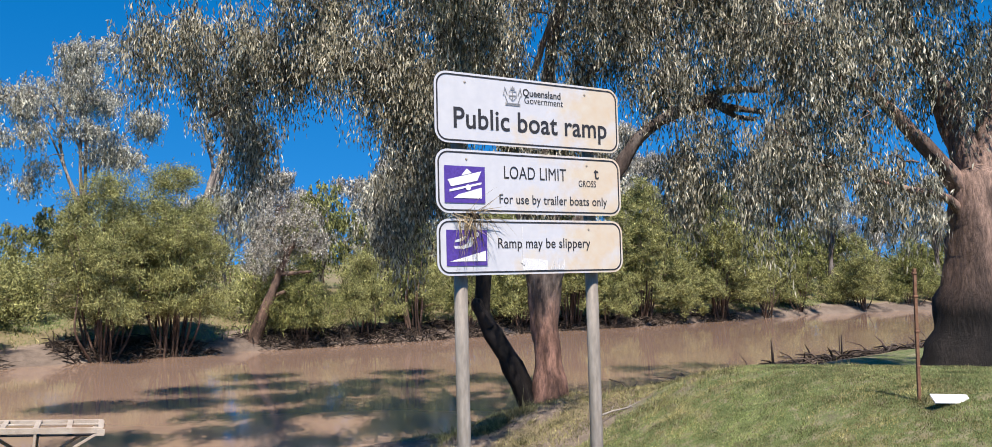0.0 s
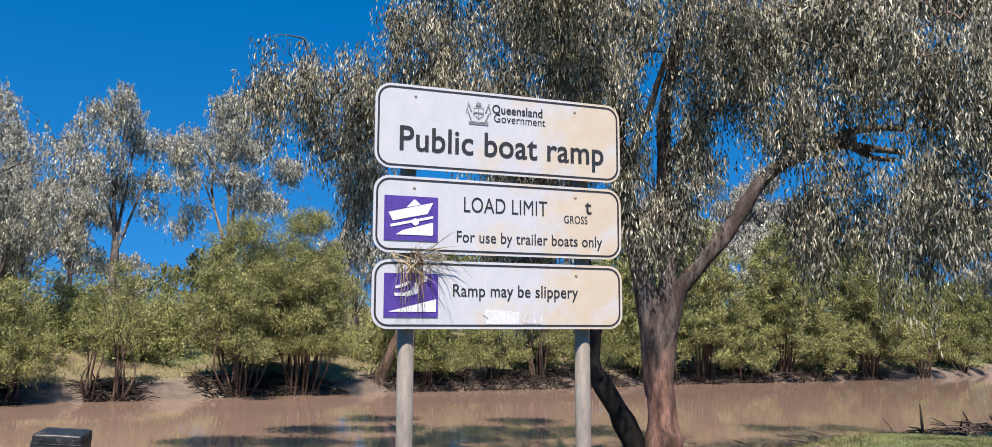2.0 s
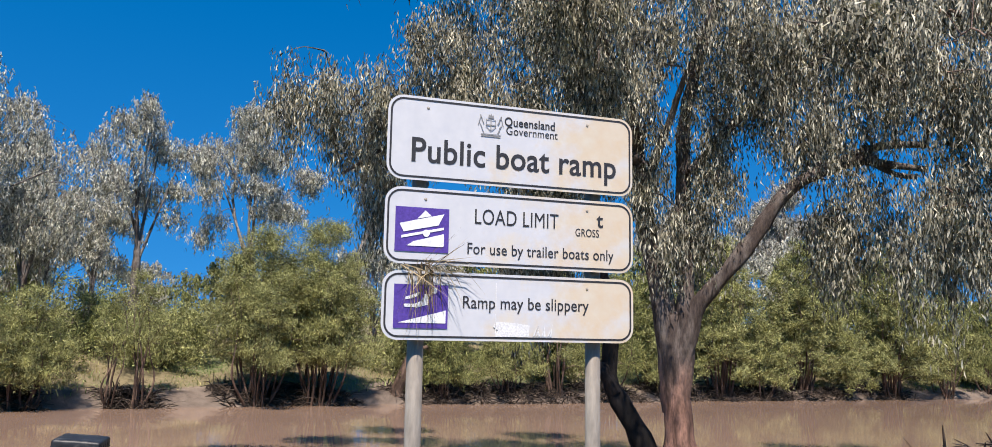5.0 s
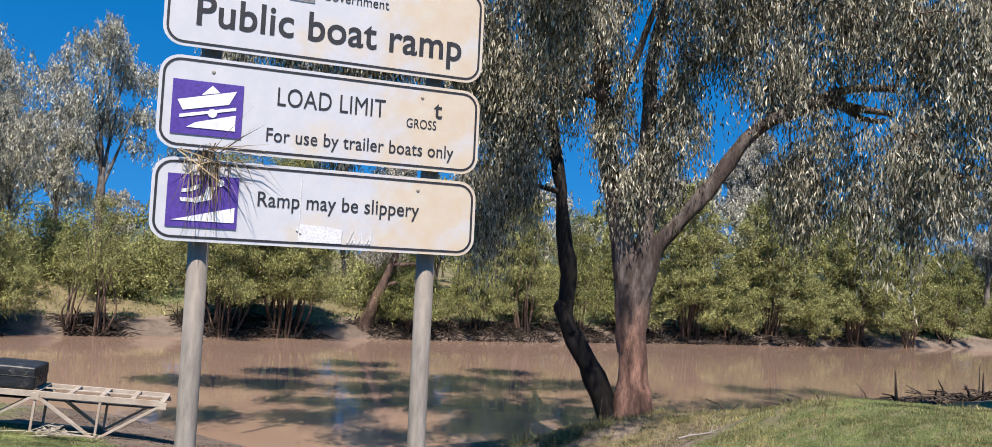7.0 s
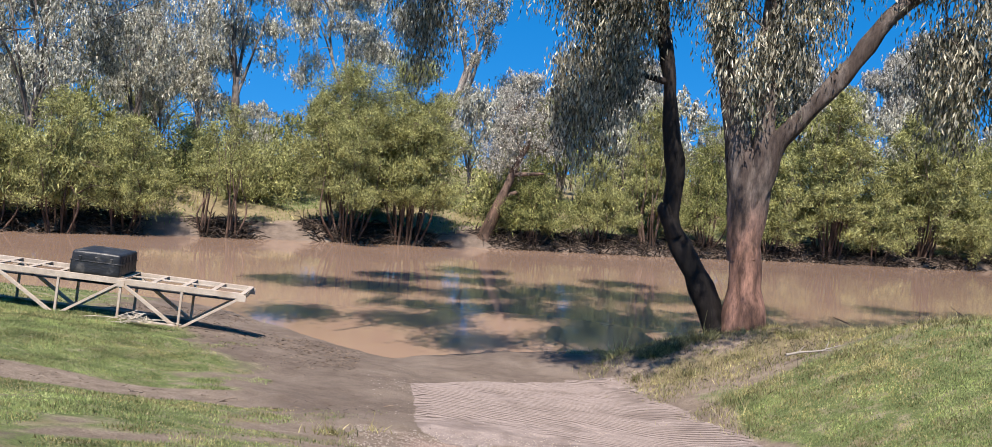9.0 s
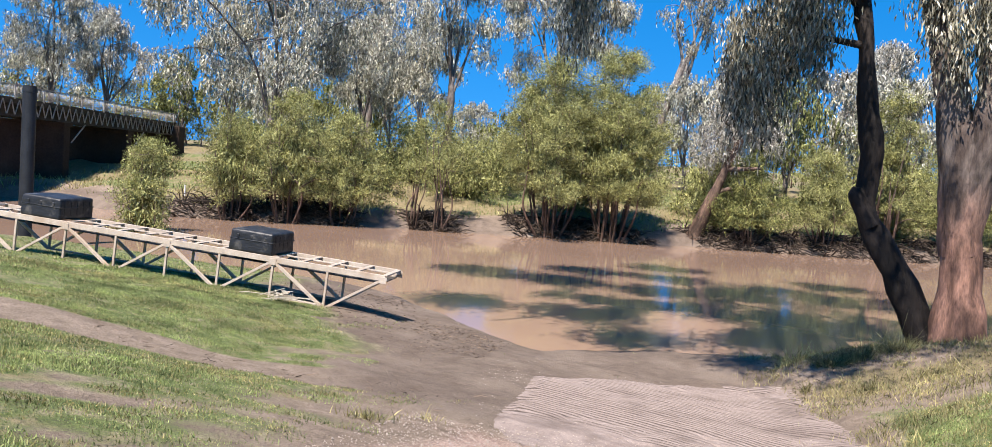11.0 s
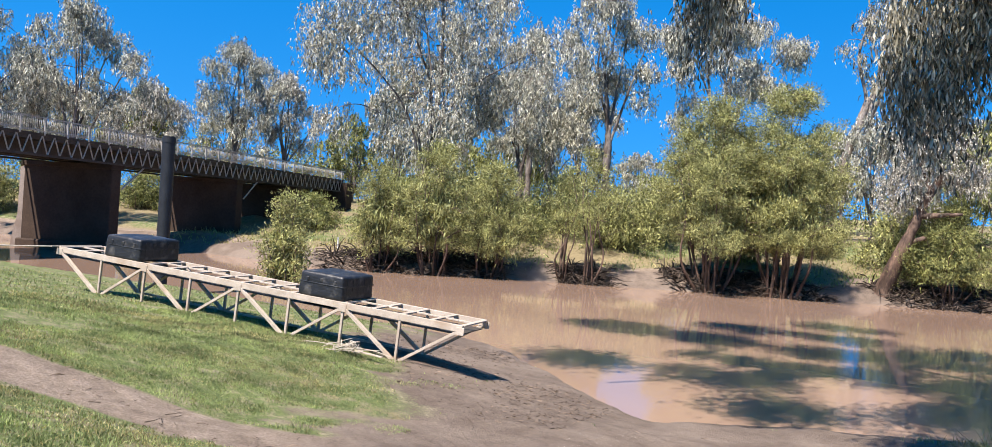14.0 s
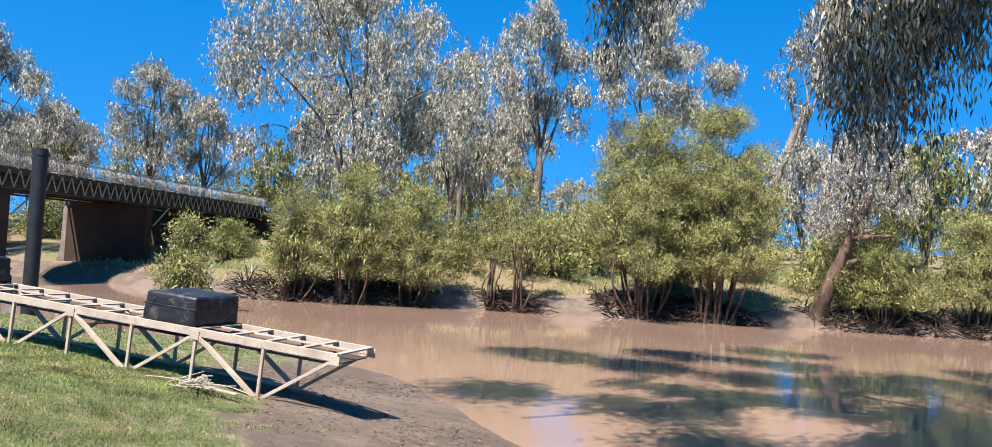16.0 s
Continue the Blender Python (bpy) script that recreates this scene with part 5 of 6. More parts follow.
def ring_bm(outer, inner, depth, z):
    bm = bmesh.new()
    n = len(outer)
    a = [bm.verts.new((x, z, y)) for x, y in outer]
    b = [bm.verts.new((x, z, y)) for x, y in inner]
    for i in range(n):
        j = (i + 1) % n
        bm.faces.new((a[i], a[j], b[j], b[i]))
    ext = bmesh.ops.extrude_face_region(bm, geom=bm.faces[:])
    bmesh.ops.translate(bm, verts=[v for v in ext["geom"] if isinstance(v, bmesh.types.BMVert)], vec=(0, depth, 0))
    bmesh.ops.recalc_face_normals(bm, faces=bm.faces[:])
    return bm


def text_mesh(text, size, weight, name="lettering"):
    cu = bpy.data.curves.new(name, "FONT")
    cu.body, cu.size, cu.offset, cu.extrude, cu.resolution_u = text, size, weight, 0.0004, 4
    cu.space_character = 1.03
    ob = new(name, cu)
    bpy.context.view_layer.update()
    me = bpy.data.meshes.new_from_object(ob.evaluated_get(bpy.context.evaluated_depsgraph_get()))
    bpy.data.objects.remove(ob)
    bpy.data.curves.remove(cu)
    return me, max(v.co.x for v in me.vertices)


def lettering(text, size, x, z, parent, mat, weight=0.0, wide=1.0, y=-0.0016):
    """A line of text on a plate, each word a part of its own."""
    done = ""
    for word in text.split():
        done = (done + " " + word).strip()
        me, end = text_mesh(word, size, weight)
        full, start = text_mesh(done, size, weight)
        bpy.data.meshes.remove(full)
        me.materials.clear()
        me.materials.append(mat)
        me.transform(Matrix.Diagonal((wide, 1, 1, 1)))
        me.transform(Matrix.Rotation(radians(90), 4, "X"))
        put("lettering", me, parent, Matrix.Translation((x + (start - end) * wide, y, z)))


def flat(name, outline, parent, mat, y=-0.004, label=""):
    return part(name, plate_bm(outline, 0.0015, y), mat, parent, label)


def rect(x0, z0, x1, z1):
    return [(x0, z0), (x1, z0), (x1, z1), (x0, z1)]


def sign_face_material():
    """White sheeting, tanned in blotches at its sun side."""
    m, n, l, b = material("weathered_sign_sheeting", 0.42, 0.35)
    f = noise_node(n, l, 4.0, 6, 0.65)
    tc = n.new("ShaderNodeTexCoord")
    sep = n.new("ShaderNodeSeparateXYZ")
    l.new(tc.outputs["Object"], sep.inputs[0])
    add = n.new("ShaderNodeMath")
    add.operation = "MULTIPLY_ADD"
    l.new(sep.outputs["X"], add.inputs[0])
    add.inputs[1].default_value = 0.34
    l.new(f, add.inputs[2])
    mask = ramp_node(n, l, add.outputs[0], [(0.5, (0, 0, 0)), (0.68, (0.85, 0.85, 0.85))])
    base = ramp_node(n, l, noise_node(n, l, 14.0, 4), [(0.3, (0.475, 0.485, 0.515)), (0.7, (0.535, 0.54, 0.56))])
    tan = ramp_node(n, l, noise_node(n, l, 9.0, 5), [(0.3, (0.53, 0.40, 0.25)), (0.7, (0.55, 0.49, 0.38))])
    l.new(mix_node(n, l, mask, base, tan), b.inputs["Base Color"])
    return m


def boat_ramp_sign():
    face = sign_face_material()
    ang = 30.4
    root = tagged(new("boat_ramp_sign"), "three white black-bordered boat ramp sign plates on two posts", "sign")
    cx, cy = 0.168, 4.289
    g = gz(cx, cy)
    k = 0.953
    root.matrix_basis = pose(cx, cy, 2.158 - k * (2.17 - g), 0, -0.69, ang) @ Matrix.Scale(k, 4)
    W_ = 1.2
    zs = ((2.325, 2.705), (1.955, 2.292), (1.628, 1.925))
    plates = []
    for k, (a, b) in enumerate(zs):
        h = b - a
        p = part("sign_plate", plate_bm(rounded_outline(W_, h, 0.07), 0.004), face, root)
        p.location = (0, 0, (a + b) / 2 - g)
        plates.append(p)
        part("border", ring_bm(rounded_outline(W_ - 0.022, h - 0.022, 0.06), rounded_outline(W_ - 0.039, h - 0.039, 0.052), 0.0015, -0.0015), M["sign_black"], p, "thin black border line")
        for dz in (h / 2 - 0.06, -h / 2 + 0.06):
            part("rail", box_bm((W_ - 0.1, 0.03, 0.035), 0.004, 1, (0, 0.021, dz)), M["galv"], p)
        for bx in (-0.42, 0.36):
            b2 = bmesh.new()
            bmesh.ops.create_uvsphere(b2, u_segments=8, v_segments=5, radius=0.007)
            part("bolt", b2, M["galv"], p, m=Matrix.Translation((bx, -0.001, h / 2 - 0.05)) @ Matrix.Diagonal((1, 0.5, 1, 1)))
    top, mid, low = plates
    K = M["sign_black"]
    lettering("Public boat ramp", 0.156, -0.498, -0.106, top, K, 0.0022, 0.917)
    lettering("Queensland", 0.058, -0.060, 0.097, top, K, 0.0009, 0.885)
    lettering("Government", 0.055, -0.052, 0.056, top, K, 0.0, 0.885)
    # state arms: plain shield with side bars
    grey = M["sign_grey"]
    sh = [(-0.148, 0.118), (-0.102, 0.118), (-0.1, 0.085), (-0.125, 0.062), (-0.15, 0.085)]
    inner = [(-0.146, 0.116), (-0.104, 0.116), (-0.102, 0.086), (-0.125, 0.065), (-0.148, 0.086)]
    part("emblem", ring_bm(sh, inner, 0.0015, -0.004), grey, top, "grey line-drawn shield emblem")
    for sx in (-1, 1):
        for k in range(4):
            x = -0.125 + sx * (0.034 + 0.008 * (k % 2))
            z = 0.056 + k * 0.021
            flat("emblem_stroke", [(x - 0.0028, z), (x + 0.0022, z - 0.003), (x + 0.009 * sx + 0.002, z + 0.017), (x + 0.009 * sx - 0.0015, z + 0.018)], top, grey)
        flat("emblem_stroke", [(-0.125 + sx * 0.058, 0.09), (-0.125 + sx * 0.062, 0.088), (-0.125 + sx * 0.05, 0.135), (-0.125 + sx * 0.046, 0.135)], top, grey)
    flat("emblem_stroke", rect(-0.127, 0.07, -0.123, 0.116), top, grey)
    flat("emblem_stroke", rect(-0.147, 0.09, -0.103, 0.094), top, grey)
    for z in (0.046, 0.038):
        flat("emblem_stroke", rect(-0.172, z, -0.078, z + 0.004), top, grey)
    flat("emblem_stroke", [(-0.139, 0.124), (-0.111, 0.124), (-0.115, 0.142), (-0.12, 0.133), (-0.125, 0.146), (-0.13, 0.133), (-0.135, 0.142)], top, grey)
    # second plate
    flat("pictogram", rect(-0.553, -0.115, -0.312, 0.08), mid, M["sign_purple"], label="purple square with a white boat on a trailer")
    for o in ([(-0.515, -0.03), (-0.36, 0.005), (-0.335, 0.056), (-0.535, 0.006)], [(-0.455, 0.03), (-0.392, 0.044), (-0.42, 0.068)], [(-0.525, -0.058), (-0.335, -0.014), (-0.335, -0.003), (-0.525, -0.046)], [(-0.5, -0.09), (-0.47, -0.07), (-0.335, -0.032), (-0.335, -0.09)]):
        flat("pictogram_shape", o, mid, M["sign_white"], -0.0065)
    cir = [(-0.415 + 0.016 * math.cos(a * math.pi / 6), -0.033 + 0.016 * math.sin(a * math.pi / 6)) for a in range(12)]
    flat("pictogram_shape", cir, mid, M["sign_white"], -0.0085)
    lettering("LOAD LIMIT", 0.099, -0.197, 0.024, mid, K, 0.0, 0.755)
    lettering("t", 0.1, 0.410, 0.044, mid, K, 0.0014, 0.95)
    lettering("GROSS", 0.052, 0.298, -0.004, mid, K, 0.0, 0.76)
    lettering("For use by trailer boats only", 0.072, -0.228, -0.112, mid, K, 0.0004, 0.845)
    # third plate
    flat("pictogram", rect(-0.548, -0.098, -0.308, 0.09), low, M["sign_purple"], label="purple square with a white wedge")
    for o in ([(-0.53, -0.075), (-0.318, -0.075), (-0.318, -0.02)], [(-0.455, -0.012), (-0.40, 0.004), (-0.388, 0.05), (-0.415, 0.05), (-0.43, 0.018), (-0.46, 0.006)], [(-0.505, 0.006), (-0.455, 0.006), (-0.455, -0.008), (-0.5, -0.008)], [(-0.5, 0.024), (-0.465, 0.03), (-0.43, 0.05), (-0.44, 0.058), (-0.475, 0.042), (-0.5, 0.036)], [(-0.372 + 0.014 * math.cos(a * math.pi / 5), 0.066 + 0.014 * math.sin(a * math.pi / 5)) for a in range(10)]):
        flat("pictogram_shape", o, low, M["sign_white"], -0.0065)
    lettering("Ramp may be slippery", 0.078, -0.244, -0.006, low, K, 0.0005, 0.855)
    rng = np.random.default_rng(5)
    torn = [(-0.09, -0.128), (0.07, -0.128), (0.075, -0.075), (0.0, -0.066), (-0.085, -0.062), (-0.098, -0.085), (-0.075, -0.1)]
    flat("sticker_scrap", torn, low, M["sign_sticker"], label="torn white sticker")
    for k in range(7):
        x = 0.09 + k * 0.014
        flat("sticker_scrap", [(x, -0.125), (x + 0.008, -0.122), (x + 0.016 + rng.uniform(-0.02, 0.02), -0.085 + rng.uniform(-0.015, 0.02))], low, M["sign_sticker"])
    flat("crack", rect(-0.088, -0.12, -0.085, 0.11), low, M["sign_sticker"])
    for x in (-0.43, 0.425):
        bm = bmesh.new()
        bmesh.ops.create_cone(bm, cap_ends=True, segments=20, radius1=0.037, radius2=0.036, depth=3.7)
        post = part("post", bm, M["galv"], root, "dull galvanised steel post", Matrix.Translation((x, 0.075, 2.68 - g - 1.85)))
        for p in post.data.polygons:
            p.use_smooth = len(p.vertices) == 4
        bm = bmesh.new()
        bmesh.ops.create_uvsphere(bm, u_segments=16, v_segments=8, radius=0.038)
        part("post_cap", bm, M["galv"], post, m=Matrix.Translation((0, 0, 1.84)) @ Matrix.Diagonal((1, 1, 0.5, 1)), smooth=True)
        for (a, b) in zs:
            for z in (a + 0.06, b - 0.06):
                bm = bmesh.new()
                bmesh.ops.create_cone(bm, cap_ends=False, segments=18, radius1=0.04, radius2=0.04, depth=0.03)
                part("bracket", bm, M["galv"], post, m=Matrix.Translation((0, 0, z - (2.68 - 1.85))))
    return root, ang


def blades(name, pts, dirs, length, width, mat, rng, curl=0.35, parent=None):
    """Bent grass blades of two quads each."""
    n = len(pts)
    dirs = dirs / np.linalg.norm(dirs, axis=1)[:, None]
    side = np.cross(dirs, rng.normal(size=(n, 3)))
    side /= np.linalg.norm(side, axis=1)[:, None]
    ln = (length * rng.uniform(0.5, 1.35, n))[:, None]
    wd = (width * rng.uniform(0.7, 1.3, n))[:, None]
    lean = rng.normal(size=(n, 3)) * curl
    mid = pts + dirs * ln * 0.5 + lean * ln * 0.12
    tip = pts + dirs * ln + lean * ln * 0.5 - np.array([0, 0, 1.0]) * ln * curl * 0.3
    v = np.stack([pts - side * wd, pts + side * wd, mid + side * wd * 0.8, mid - side * wd * 0.8, tip], 1).reshape(-1, 3)
    k = 5 * np.arange(n)[:, None]
    f = np.concatenate([k + [[0, 1, 2]], k + [[0, 2, 3]], k + [[3, 2, 4]]], 0)
    return put(name, mesh_from(name, v, f, mat), parent)


sign_ob, SIGN_ANG = boat_ramp_sign()


def straw_on_sign():
    rng = np.random.default_rng(8)
    m = sign_ob.matrix_basis
    root = tagged(new("dry_grass_wad"), "wad of dry flood-borne grass caught on the lowest sign plate", "flood debris")
    root.matrix_basis = m
    n = 52
    g = gz(0.168, 4.289)
    p = np.stack([rng.normal(-0.40, 0.05, n), rng.uniform(-0.045, -0.008, n), rng.normal(1.945, 0.018, n) - g], -1)
    d = np.stack([rng.normal(0.4, 0.5, n), rng.normal(-0.12, 0.12, n), rng.normal(-0.25, 0.4, n)], -1)
    blades("straw", p, d, 0.16, 0.002, M["straw"], rng, 0.5, root)
    n = 46
    p = np.stack([rng.normal(-0.42, 0.035, n), rng.uniform(-0.03, -0.006, n), rng.normal(1.93, 0.02, n) - g], -1)
    d = np.stack([rng.normal(0.05, 0.16, n), rng.normal(-0.02, 0.04, n), np.full(n, -1.0)], -1)
    blades("straw", p, d, 0.24, 0.0018, M["straw"], rng, 0.2, root)


straw_on_sign()

# ---- pontoon walkway lying upside down ----
def walkway():
    A, T = Vector((-19.85, 15.0, -0.94)), Vector((-9.93, 19.95, -1.77))
    along = (T - A).normalized()
    across = Vector((0, 0, 1)).cross(Vector((along.x, along.y, 0))).normalized()
    up = along.cross(across).normalized()
    if up.z < 0:
        up = -up
    L, Wd, H = (T - A).length, 1.3, 1.03
    n = 8
    root = tagged(new("pontoon_walkway"), "upturned pale aluminium pontoon walkway with truss sides lying on grass", "walkway")
    root.location = A

    def pt(s, w, h):
        return along * s + across * w + up * h

    def bar(name, a, b, w, h=None, parent=root):
        return part(name, rod_bm(a, b, w, h), M["alu"], parent)

    st = L / n
    for w in (0.0, Wd):
        chord = bar("top_chord", pt(-0.04, w, -0.07), pt(L + 0.04, w, -0.07), 0.07, 0.14)
        bar("bottom_chord", pt(st * 0.95, w, -H + 0.02), pt(L - st * 0.95, w, -H + 0.02), 0.05, 0.05)
        for k in range(1, n):
            bar("upright", pt(k * st, w, -0.10), pt(k * st, w, -H), 0.055, 0.055, chord)
        for k in range(0, n, 2):
            for o in (-0.022, 0.022):
                bar("diagonal", pt(k * st + 0.04, w + o, -0.13), pt((k + 1) * st - 0.05, w + o, -H + 0.03), 0.035, 0.07, chord)
            bar("diagonal", pt((k + 1) * st + 0.06, w, -H + 0.03), pt((k + 2) * st - 0.05, w, -0.13), 0.05, 0.06, chord)
        for k in range(0, n + 1, 2):
            part("gusset", rod_bm(pt(k * st - 0.09, w - 0.045 if w == 0 else w + 0.045, -0.12), pt(k * st + 0.09, w - 0.045 if w == 0 else w + 0.045, -0.12), 0.012, 0.16), M["alu"], chord)
    for w in (Wd * 0.5,):
        bar("runner", pt(0.0, w, -0.02), pt(L, w, -0.02), 0.07, 0.035)
    for k in range(0, 2 * n + 1):
        bar("cross_member", pt(k * st / 2, 0.036, -0.017), pt(k * st / 2, Wd - 0.036, -0.017), 0.12, 0.03)
    for k in range(n):
        q = rod_bm(pt(k * st + 0.02, Wd / 2, -0.2), pt((k + 1) * st - 0.02, Wd / 2, -0.2), Wd - 0.08, 0.02, 0)
        part("deck_panel", q, M["deck_dark"], root, "dark deck mesh panel")
    bar("end_pipe", pt(-0.06, -0.25, 0.0), pt(-0.06, Wd, 0.0), 0.04, 0.04)
    return A, along, across, up, L, Wd, pt


WK = walkway()


def float_block(s0, s1, seed, label):
    """A hollow black float with soft corners, ribs and a seam."""
    A, along, across, up, L, Wd, pt = WK
    rng = np.random.default_rng(seed)
    lx, ly, lz = s1 - s0, 1.34, 0.56
    bm = bmesh.new()
    bmesh.ops.create_cube(bm, size=1, matrix=Matrix.Diagonal((lx, ly, lz, 1)))
    bmesh.ops.bevel(bm, geom=bm.edges[:], offset=0.06, segments=4, affect="EDGES", profile=0.5)
    bmesh.ops.subdivide_edges(bm, edges=[e for e in bm.edges if e.calc_length() > 0.3], cuts=6, use_grid_fill=True)
    for v in bm.verts:
        v.co.z -= 0.05 * (abs(v.co.x / lx) ** 2 + abs(v.co.y / ly) ** 2) * (1 if v.co.z > 0 else 0)
        k = 0.96 + 0.04 * (0.5 - v.co.z / lz)
        v.co.x *= k
        v.co.y *= k
        v.co += Vector((noise.noise((v.co.x * 5, v.co.y * 5, v.co.z * 5 + seed)),) * 3) * 0.012
    m = Matrix((along, across, up)).transposed().to_4x4()
    m.translation = Vector(A) + pt((s0 + s1) / 2, 0.64, lz / 2 - 0.01)
    ob = tagged(part("pontoon_float", bm, M["float"], None, "", m, True), label, "pontoon float", "floats on the walkway")
    seam = box_bm((lx * 0.97 + 0.03, ly * 0.97 + 0.03, 0.03), 0.012, 2, (0, 0, 0.03))
    part("seam", seam, M["float"], ob)
    for k in range(5):
        part("rib", box_bm((0.03, 0.03, lz * 0.7), 0.01, 1, (lx * 0.485, -ly * 0.36 + k * ly * 0.18, -0.02)), M["float"], ob)
    for x in (-0.3, 0.0, 0.3):
        part("boss", box_bm((0.07, 0.03, 0.1), 0.012, 1, (x * lx / 0.97, -ly * 0.487, 0.1)), M["float"], ob)
    return ob


float_block(1.45, 2.58, 1, "scuffed black plastic pontoon float strapped on the walkway")
float_block(7.15, 8.28, 2, "scuffed grey-black plastic pontoon float on the walkway")


def rope(name, ctrl, r, mat, label, cat, parent=None):
    v, f = tube_arrays(curve_pts(ctrl, 0.12), np.full(len(curve_pts(ctrl, 0.12)), r), 6)
    ob = put(name, mesh_from(name, v, f, mat, True), parent)
    return tagged(ob, label, cat) if parent is None else ob


A_ = Vector((-19.85, 15.0, -0.94))
rope("mooring_cable", [A_ + Vector((0, 0, 0)), A_ + Vector((-3, -1.2, -0.15)), A_ + Vector((-9, -3.6, -0.2)), (-42, 5, -0.6)], 0.018, M["galv"], "taut grey steel cable from the walkway's end", "cable")


def rope_heap():
    rng = np.random.default_rng(4)
    root = tagged(new("rope_tangle"), "tangle of pale rope and sticks by the walkway's foot", "rope")
    c = Vector((-11.75, 18.45, 0))
    root.location = (c.x, c.y, gz(c.x, c.y))
    for k in range(9):
        p = rng.normal(0, 1, (7, 3)) * (0.3, 0.16, 0.07) + (0, 0, 0.12)
        p[:, 2] = np.abs(p[:, 2]) + 0.01
        rope("strand", p, 0.008, M["rope"], "", "", root)
    rope("strand", [(-1.3, -0.55, 0.1), (-0.7, -0.3, 0.14), (-0.2, 0, 0.1), (0.5, 0.25, 0.12), (1.0, 0.4, 0.05)], 0.009, M["rope"], "", "", root)
    part("board", rod_bm((0.4, 0.0, 0.1), (0.95, 0.22, 0.05), 0.06, 0.03), M["alu"], root)


rope_heap()

# ---- right-hand grass: pole and board, stake by the post ----
def pole_and_board():
    x, y = 7.0, 14.25
    g = gz(x, y)
    bm = rod_bm((0, 0, -0.3), (0.03, 0, 2.28), 0.05, 0.05)
    ob = tagged(part("marker_pole", bm, M["rust"], None), "thin rusty steel marker pole in the grass", "pole")
    ob.location = (x, y, g)
    for z in (0.6, 1.2, 1.8, 2.2):
        part("collar", box_bm((0.07, 0.07, 0.04), 0.005, 1, (0.02, 0, z)), M["rust"], ob)
    bm = box_bm((0.66, 0.03, 0.2), 0.006)
    bd = tagged(part("white_board", bm, M["white_paint"], None), "small white board lying tilted in the grass", "board")
    x, y = 7.25, 13.7
    bd.matrix_basis = pose(x, y, gz(x, y) + 0.1, -50, 3, 8)
    part("batten", box_bm((0.6, 0.03, 0.04), 0.004, 1, (0, 0.025, 0.0)), M["timber"], bd)
    st = rod_bm((0, 0, -0.2), (0.05, 0.01, 0.62), 0.06, 0.045)
    st = tagged(part("broken_stake", st, M["timber"], None), "weathered split timber stake beside the sign post", "stake")
    st.location = (0.58, 4.6, gz(0.58, 4.6))


pole_and_board()


def dead_branch():
    """A bleached forked branch lying on bare ground above the gum."""
    x, y = 2.9, 21.6
    g = gz(x, y)
    items = []
    for ctrl, r in (([(-0.9, -0.5, 0.02), (-0.4, -0.1, 0.12), (0.2, 0.2, 0.2), (0.9, 0.6, 0.42)], 0.05), ([(0.0, 0.1, 0.16), (0.5, -0.1, 0.3), (0.9, -0.2, 0.25)], 0.03), ([(-0.5, -0.2, 0.1), (-0.3, 0.3, 0.3)], 0.025), ([(0.4, 0.3, 0.26), (0.5, 0.7, 0.5)], 0.022)):
        p = curve_pts(ctrl, 0.15)
        items.append(tube_arrays(p, np.linspace(r, r * 0.3, len(p)), 6))
    v, f = join_arrays(items)
    ob = tagged(put("dead_branch", mesh_from("dead_branch", v, f, M["timber"], True)), "bleached grey forked dead branch lying on bare dirt", "branch")
    ob.location = (x, y, g)
    ob.scale = (0.6, 0.6, 0.6)


dead_branch()


def far_marker():
    x, y = -49.4, 40.9
    ob = tagged(part("marker_post", rod_bm((0, 0, -0.4), (0.02, 0, 0.85), 0.07, 0.07), M["white_paint"], None), "thin white marker post on the far muddy bank", "post")
    ob.location = (x, y, gz(x, y))


far_marker()

# ---- grass and litter ----
def lawn():
    rng = np.random.default_rng(77)
    n = 800000
    x = np.concatenate([rng.uniform(-27, 14, n), rng.uniform(1, 13, n), rng.uniform(-16, 1, n)])
    y = np.concatenate([rng.uniform(4, 27, n), rng.uniform(7, 25, n), rng.uniform(6, 20, n)])
    n = len(x)
    near = np.clip(np.maximum(1.3 - np.hypot(x - 1, y - 8) / 17, 1.25 - np.hypot(x + 8, y - 14) / 9), 0.12, 1)
    k = rng.uniform(0, 1, n) < near
    x, y, near = x[k], y[k], near[k]
    gr, mu, rd, dr = covers(x, y)
    nz = waves(x, y, 1.4, 31) * 0.2 + waves(x, y, 4.3, 32) * 0.18
    keep = gr + nz > rng.uniform(0.3, 1.05, len(x))
    x, y, dr, near = x[keep], y[keep], dr[keep], near[keep]
    pts = np.stack([x, y, surface(x, y) - 0.003], -1)
    d = rng.normal(0, 0.45, pts.shape) + (0, 0, 1)
    pale = rng.uniform(0, 1, len(x)) < dr * 0.6 + 0.14 * (ramp_side(x, y) > 0) + np.clip(0.1 + 0.5 * waves(x, y, 0.9, 35), 0.03, 0.45)
    clump = np.clip(1.0 + 0.45 * waves(x, y, 7.5, 33) + 0.45 * waves(x, y, 3.1, 34) + rng.normal(0, 0.25, len(x)), 0.5, 1.35)
    size = (0.032 + 0.028 * (1 - near)) * clump
    for mask, name, mat, label in ((~pale, "grass", M["grass"], "short green lawn grass on the bank"), (pale, "dry_grass", M["dry_grass"], "dry straw-coloured grass blades among the lawn")):
        v, f = leaf_tris(rng, pts[mask], d[mask], size[mask], (0.0046 + 0.006 * (1 - near[mask])) * rng.uniform(0.7, 1.6, mask.sum()))
        tagged(put(name, mesh_from(name, v, f, mat)), label, "grass", kind="stuff")


lawn()


